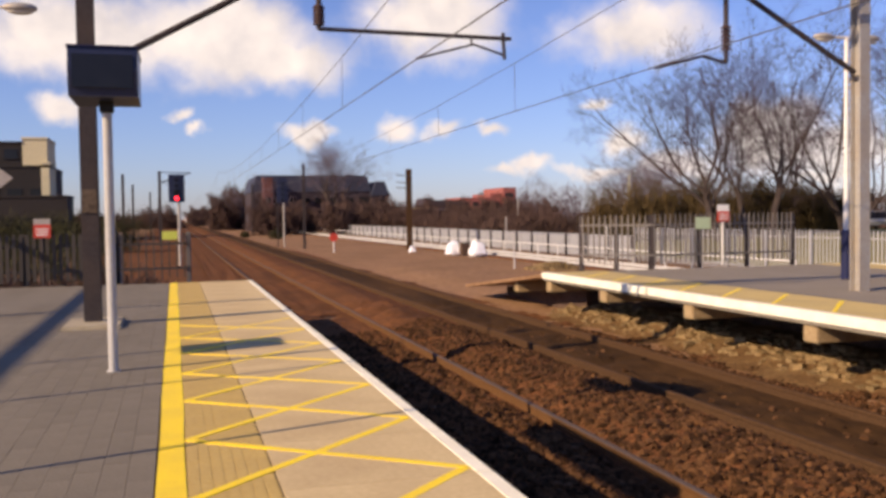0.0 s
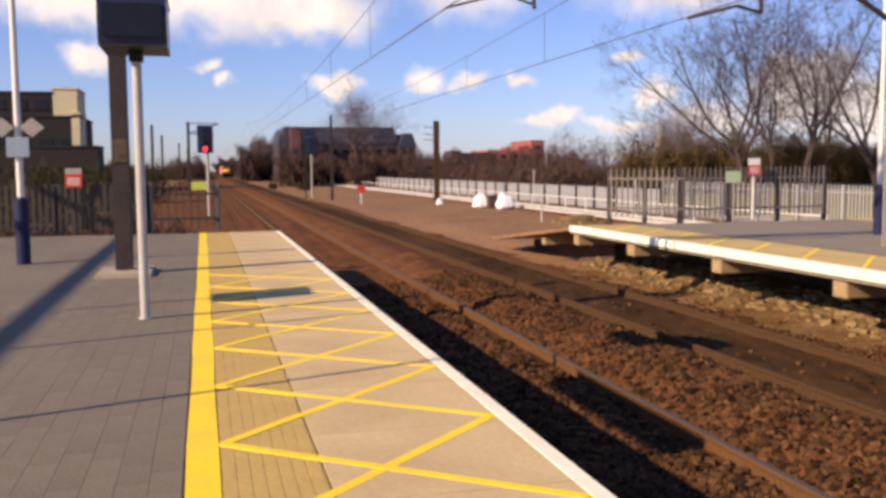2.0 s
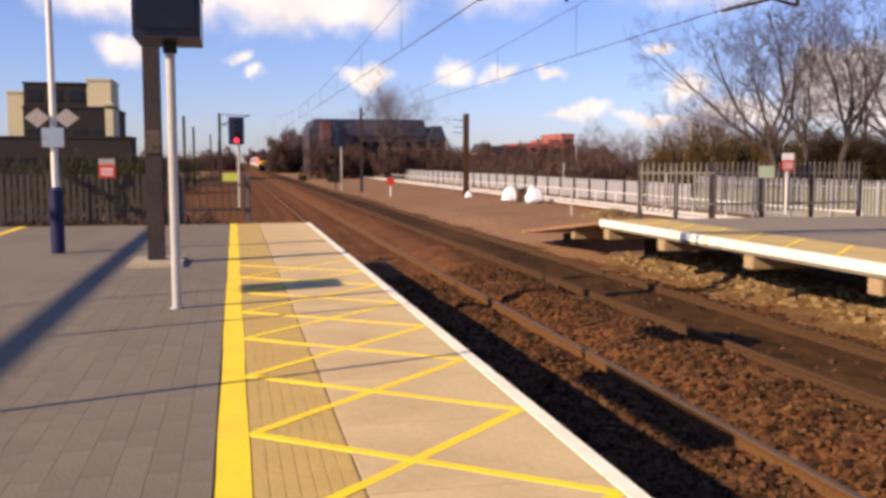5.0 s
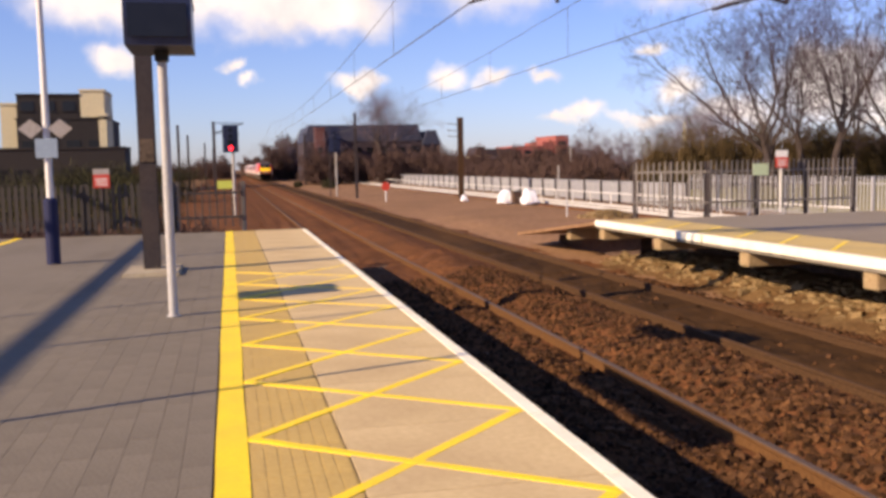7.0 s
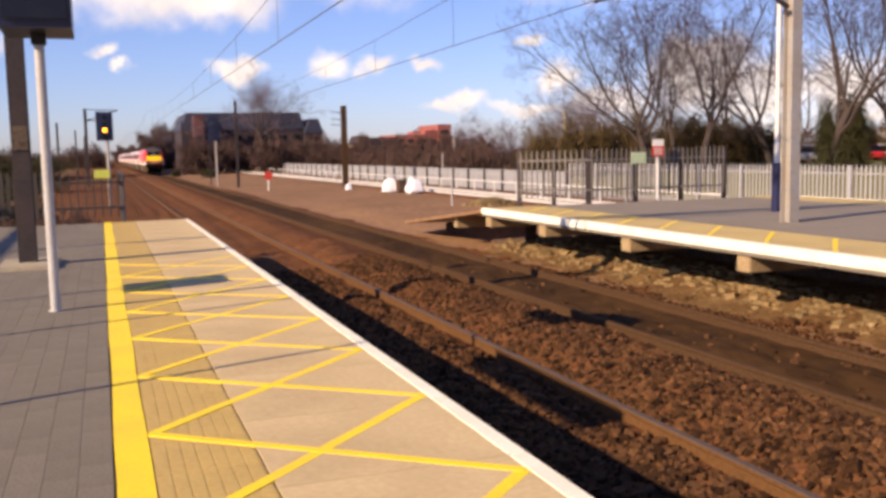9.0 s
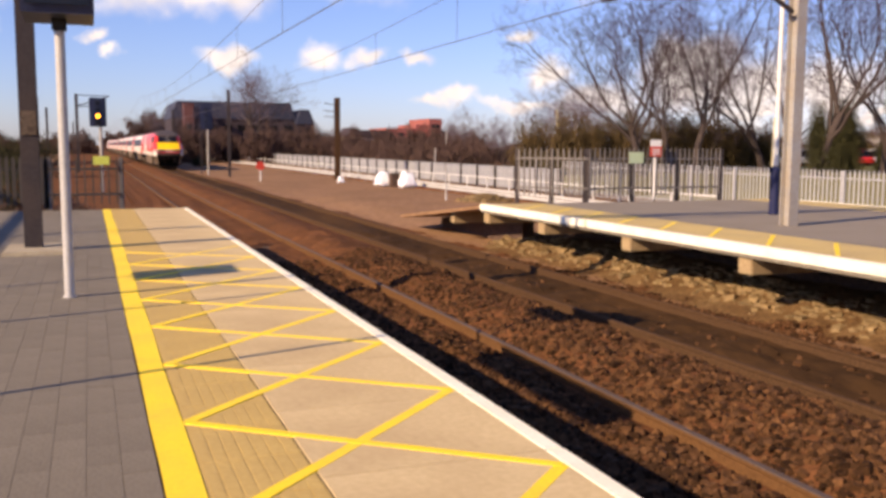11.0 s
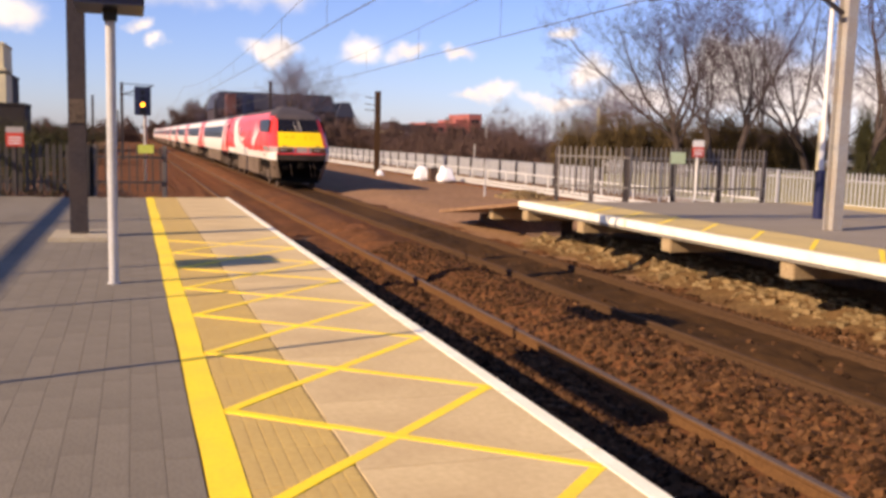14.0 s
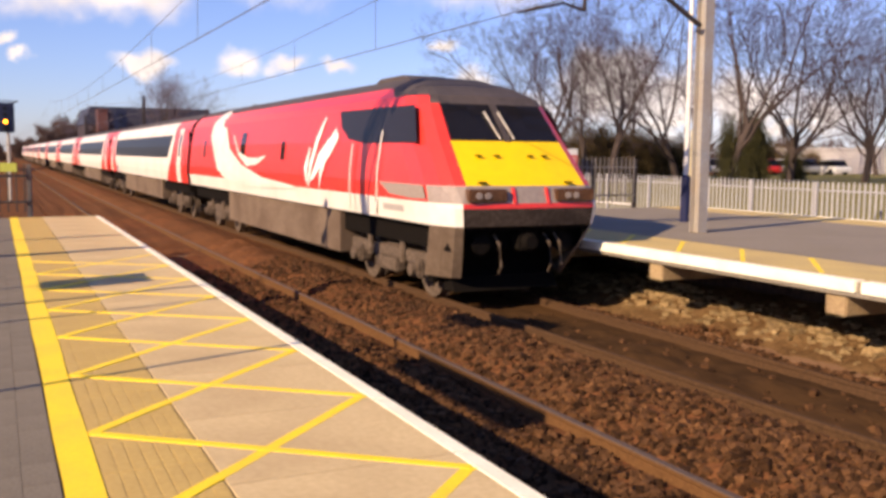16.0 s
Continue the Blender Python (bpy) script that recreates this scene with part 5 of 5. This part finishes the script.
rnd_h = random.Random(77)
foliage("hedge", "tall brown-olive hedge behind the boundary fence", "hedge", [(27 + 1.5 * i, 60 + rnd_h.uniform(-1.5, 1.5), 0.8, 1.7, 1.6, 2.6 + rnd_h.uniform(-0.5, 0.6)) for i in range(13)], M_hedge, 30000, 0.16, 5)
foliage("hedge", "dark evergreen clumps beyond the car park", "hedge", [(50.5, 75, 0.8, 2.0, 2, 2.6), (53.5, 76, 1.0, 2.2, 2, 2.8), (56.5, 77, 0.8, 2.0, 2, 2.4), (68.5, 74, 0.6, 2.2, 2, 2.6), (72.0, 76, 0.6, 2.2, 2, 2.6), (78.0, 76, 0.5, 2.2, 2, 2.2)], M_hedge, 12000, 0.18, 6)
foliage("ivy", "dark ivy clinging round the tree trunks", "ivy", [(38.1, 45.8, 1.4, 0.6, 0.6, 2.6), (44.1, 50, 0.9, 1.5, 1.2, 2.6), (43.9, 50, 2.6, 1.0, 0.9, 2.0), (46.9, 49, 0.4, 0.9, 0.9, 1.6)], M_ivy, 12000, 0.13, 7)
foliage("scrub", "leafless brown scrub beside the line", "scrub", [(24.6 + 0.16 * i * 2 + rnd_h.uniform(-1, 1), 66 + 3.2 * i, 0.2, 2.4, 2.2, 1.3 + rnd_h.uniform(-0.3, 0.5)) for i in range(22)], M_scrub, 24000, 0.2, 8)
foliage("scrub", "brown bushes along the far boundary", "scrub", [(30 + 1.6 * i, 96 + rnd_h.uniform(-3, 3), 0.4, 2.3, 2, 2.0 + rnd_h.uniform(-0.5, 0.9)) for i in range(14)], M_scrub, 12000, 0.24, 18)
foliage("tree_line", "dark hazy trees along the distant railway", "trees", [(-46 + 3.6 * i, 250 + rnd_h.uniform(-10, 10), 0.5, 4.5, 4, 3.0 + rnd_h.uniform(-0.8, 1.6)) for i in range(13)], M_scrub, 9000, 0.5, 19)
foliage("tree_line", "dark hazy trees behind the car park", "trees", [(60 + 5 * i, 110 - 3 * i, 0.5, 5.0, 4, 3.4 + rnd_h.uniform(-0.8, 1.2)) for i in range(18)], M_scrub, 12000, 0.45, 20)
foliage("scrub", "brown scrub and bushes below the distant buildings", "scrub", [(10.5 + 1.5 * i, 135 + rnd_h.uniform(-8, 8), 1.0, 3.0, 3, 2.6 + rnd_h.uniform(-1.0, 1.2)) for i in range(30)], M_scrub, 26000, 0.3, 9)
foliage("tree_line", "dark distant trees beside the railway", "trees", [(7.6 + 1.5 * i, 200 + 4 * i, 2.2, 4.0, 4, 4.6 + 0.6 * i) for i in range(6)] + [(4.9 + 1.2 * i, 330 + 6 * i, 1.5, 4.0, 4, 4.0) for i in range(4)], M_scrub, 12000, 0.45, 10)
# shade on these bushes is put into colour by the dark ivy material
foliage("hedge", "dark shaded bushes behind the near platform end", "hedge", [(-4.2 - 0.9 * i, 33 + 1.3 * i, 0.0, 1.3, 1.4, 1.35 + rnd_h.uniform(-0.2, 0.35)) for i in range(14)] + [(-5.2 - 1.2 * i, 74, 0.2, 2.2, 2, 1.9) for i in range(8)], M_ivy, 24000, 0.09, 12)
foliage("scrub", "low dark scrub behind the platform-end fence", "scrub", [(-2.3 - 0.75 * i + rnd_h.uniform(-0.4, 0.4), 26.5 + rnd_h.uniform(0, 7), -0.85, 0.9, 1.2, 0.75 + rnd_h.uniform(-0.2, 0.35)) for i in range(12)], M_scrub, 6000, 0.11, 14)
for bx, by, br in ((9.6, 110.0, 0.85), (6.9, 122.0, 0.55), (25.2, 79.0, 1.5)):
    foliage("bush", "small dark bush beside the track", "bush", [(bx, by, -1.1 + 0.6 * br, br, br, 0.75 * br), (bx + 0.5 * br, by, -1.1 + 0.4 * br, 0.7 * br, br, 0.5 * br)], M_ivy, 500, 0.13, 40 + int(by), kind="")


# ---- buildings ----
def block(name, label, x0, x1, y0, y1, z1, material, rows, bay, win=None, roof=None, z0=-1.3):
    t = thing(name, label, "building")
    part("wall", Mesh().box(x0, y0, z0, x1, y1, z1), material, t)
    if roof:
        part("roof", Mesh().prism([(x0 - 0.2, z1), (x1 + 0.2, z1), (x1 - 0.8, z1 + roof[0]), (x0 + 0.8, z1 + roof[0])], "y", y0 - 0.2, y1), roof[1], t)
    else:
        part("parapet", Mesh().box(x0 - 0.1, y0 - 0.1, z1, x1 + 0.1, y1, z1 + 0.25), material, t)
    n = max(1, int((x1 - x0) / bay))
    w = (x1 - x0) / n
    me = Mesh().box(-w * 0.32, -0.05, -0.55, w * 0.32, 0.03, 0.55).data("window", win or M_glass)
    sill = Mesh().box(-w * 0.36, -0.12, -0.65, w * 0.36, 0.02, -0.56).data("window_sill", material)
    for r in rows:
        for i in range(n):
            o = new("window", me)
            o.parent, o.location = t, (x0 + w * (i + 0.5), y0, r)
            q = new("window_sill", sill)
            q.parent = o
    return t


block("office_building", "long dark brick office block with a slate mansard roof", 12.0, 33.5, 172, 190, 6.0, M_office, (1.5, 4.4), 2.4, roof=(3.0, M_office_top))
block("office_building", "dark slate-clad end wing of the office block", 33.6, 36.8, 171, 186, 5.2, M_office, (1.5, 4.0), 1.6, roof=(2.6, M_office_top))
block("brick_building", "red brick building with stepped flat roofs", 69, 77, 230, 245, 5.6, M_redbrick, (1.5, 4.2), 2.6)
block("brick_building", "red brick building with stepped flat roofs", 77.1, 80.2, 230, 245, 6.6, M_redbrick, (1.5, 4.2), 1.6)
block("brick_building", "red brick tower beside stepped flat roofs", 80.3, 83.8, 229, 245, 8.1, M_redbrick, (1.5, 4.2, 6.4), 1.8)
block("brick_building", "dull red brick stair tower before the office block", 13.7, 15.3, 169, 171.5, 8.2, M_dullbrick, (1.5, 4.4), 1.6)
block("house", "cream gabled house in the distance", 50.5, 53.5, 198, 206, 3.2, M_cream, (1.4,), 1.6, roof=(2.0, M_office))
block("house", "grey terraced houses in the distance", 54, 62, 204, 212, 3.0, M_greyblk, (1.4,), 2.0, roof=(1.8, M_office))
block("tower_block", "tall dark brown block with cream upper walls", -25.5, -15.6, 120, 134, 7.6, M_brownblk, (1.8, 4.6), 2.0)
block("tower_block", "dark upper storey of a tall brown block", -25.4, -18.5, 120.2, 132, 10.4, M_brownblk, (9.2,), 2.0, z0=7.86)
block("tower_block", "cream rendered stair tower of a dark block", -18.4, -15.7, 120.2, 128, 10.9, M_cream, (), 1.4, z0=7.86)
block("tower_block", "cream corner strip of a tall dark block", -16.4, -15.5, 119.9, 126, 8.0, M_cream, (), 1.4, z0=3.0)
block("tower_block", "dark flat-topped annex of the tall block", -32, -12.8, 112, 118.5, 3.9, M_brownblk, (1.2,), 2.4)
block("tower_block", "cream side wing of a dark block", -27.4, -25.6, 121, 130, 9.4, M_cream, (), 1.4)
block("car_park_building", "grey multi-storey building beyond the trees", 78, 108, 66, 84, 2.2, M_greyblk, (0.2, 1.4), 2.4)


def car(x, y, turn, paint, label):
    t = thing("parked_car", label, "car", at=(x, y, -0.22), turn=turn, group="parked cars")
    b = Mesh().prism([(-2.0, 0.3), (2.0, 0.3), (2.05, 0.62), (1.5, 0.78), (-1.85, 0.82), (-2.05, 0.6)], "y", -0.85, 0.85)
    part("body", b, paint, t)
    part("cabin", Mesh().prism([(-1.7, 0.8), (1.0, 0.78), (0.45, 1.35), (-1.2, 1.4)], "y", -0.72, 0.72), M_glass, t)
    part("roof", Mesh().prism([(-1.2, 1.4), (0.45, 1.36), (0.3, 1.43), (-1.05, 1.46)], "y", -0.7, 0.7), paint, t)
    for wx in (-1.25, 1.25):
        for wy in (-0.86, 0.7):
            part("wheel", Mesh().cyl((wx, wy, 0.31), (wx, wy + 0.17, 0.31), 0.31, n=14), M_black, t)


SILVER, WHITE, RED = (M_carg, "silver car parked beyond the fence"), (M_carw, "white car parked beyond the fence"), (M_carr, "red car parked beyond the fence")
for i, (cx, cy, (pm, lb)) in enumerate([(46.5, 66, SILVER), (49.6, 66.5, WHITE), (52.3, 66, SILVER), (55.2, 66.5, SILVER), (58.3, 66, WHITE), (60.9, 66.4, RED), (63.4, 66, WHITE), (66.2, 66.5, SILVER), (69.2, 66, WHITE)]):
    car(cx, cy, 62 + 9 * (i % 3), pm, lb)
for lx, ly, lt in ((38.5, 50.0, 3.2), (39.3, 50.5, 3.1), (30.0, 63.0, 4.0)):
    q_ = thing("street_post", "pale slender post in the car park", "post")
    part("post", Mesh().cyl((lx, ly, -1.2), (lx, ly, lt), 0.09, 0.06, 8), M_cream, q_)
bk = Mesh()
bk.prism([(22.0, -1.3), (26.0, -0.65), (42.0, -0.25), (90.0, -0.15), (90.0, -1.4)], "y", 6, 68)
tagged(part("grass_bank", bk, M_grass), "dry grass verge and car park beyond the fence", "verge", kind="structure")


# ---- block paving ----
def pavers():
    top = thing("pavement", "grey block paving laid in lengthwise rows", "paving", kind="structure")
    me = Mesh().box(-0.0685, -0.1347, -0.05, 0.0685, 0.1347, 0.0).data("paver", M_paver)
    rest = Mesh()
    rnd = random.Random(15)
    for i in range(15):
        x = -1.733 - 0.139 * i
        for j in range(138):
            y = -13.9 + 0.27 * j + (0.135 if i % 2 else 0)
            if y > PLAT_END - 0.15:
                continue
            z = rnd.uniform(-0.0018, 0.0)
            if i < 10 and 4.5 < y < 12.6:
                o = new("paver", me)
                o.parent, o.location = top, (x, y, z)
            else:
                rest.box(x - 0.0685, y - 0.1347, -0.05, x + 0.0685, y + 0.1347, z)
    tagged(part("paver_rest", rest, M_paver, top), kind="stuff")


pavers()


# ---- movement ----
NOSE = [(0, 342.0), (2, 294.0), (4, 246.0), (5.5, 212.5), (7, 179.5), (8.5, 146.0), (10, 112.5), (11.25, 88.0), (12.5, 66.3), (13.5, 50.6), (14.5, 35.3), (15.5, 20.47), (16, 13.66)]


def motions():
    def rows(offset):
        return [(t, pose(5.14, y + offset, RAIL_Z)) for t, y in NOSE]
    walk(VAN, rows(0))
    for i, c in enumerate(COACHES):
        walk(c, rows(DVT_LEN + 0.45 + 23.75 * i))
    # wheels roll with the train
    steps = []
    t = 0.0
    while t < 16.0:
        steps.append(t)
        t += 1 / 30
    steps.append(16.0)
    ts, ys = [a for a, _ in NOSE], [b for _, b in NOSE]
    for w in WHEELSETS:
        spin, last, out = 0.0, ys[0], []
        for t in steps:
            y = float(np.interp(t, ts, ys))
            spin += (last - y) / 0.458
            last = y
            out.append((t, Matrix.Translation(w.location) @ Matrix.Rotation(spin, 4, "X")))
        walk(w, out)
    # the added shutter plate uncovers the red lens first, then the amber one
    up, down = pose(0, 0, LENS_Z + LENS_STEP), pose(0, 0, LENS_Z)
    walk(LENS_COVER, [(0, up), (7.25, up), (7.45, down), (16, down)])


motions()
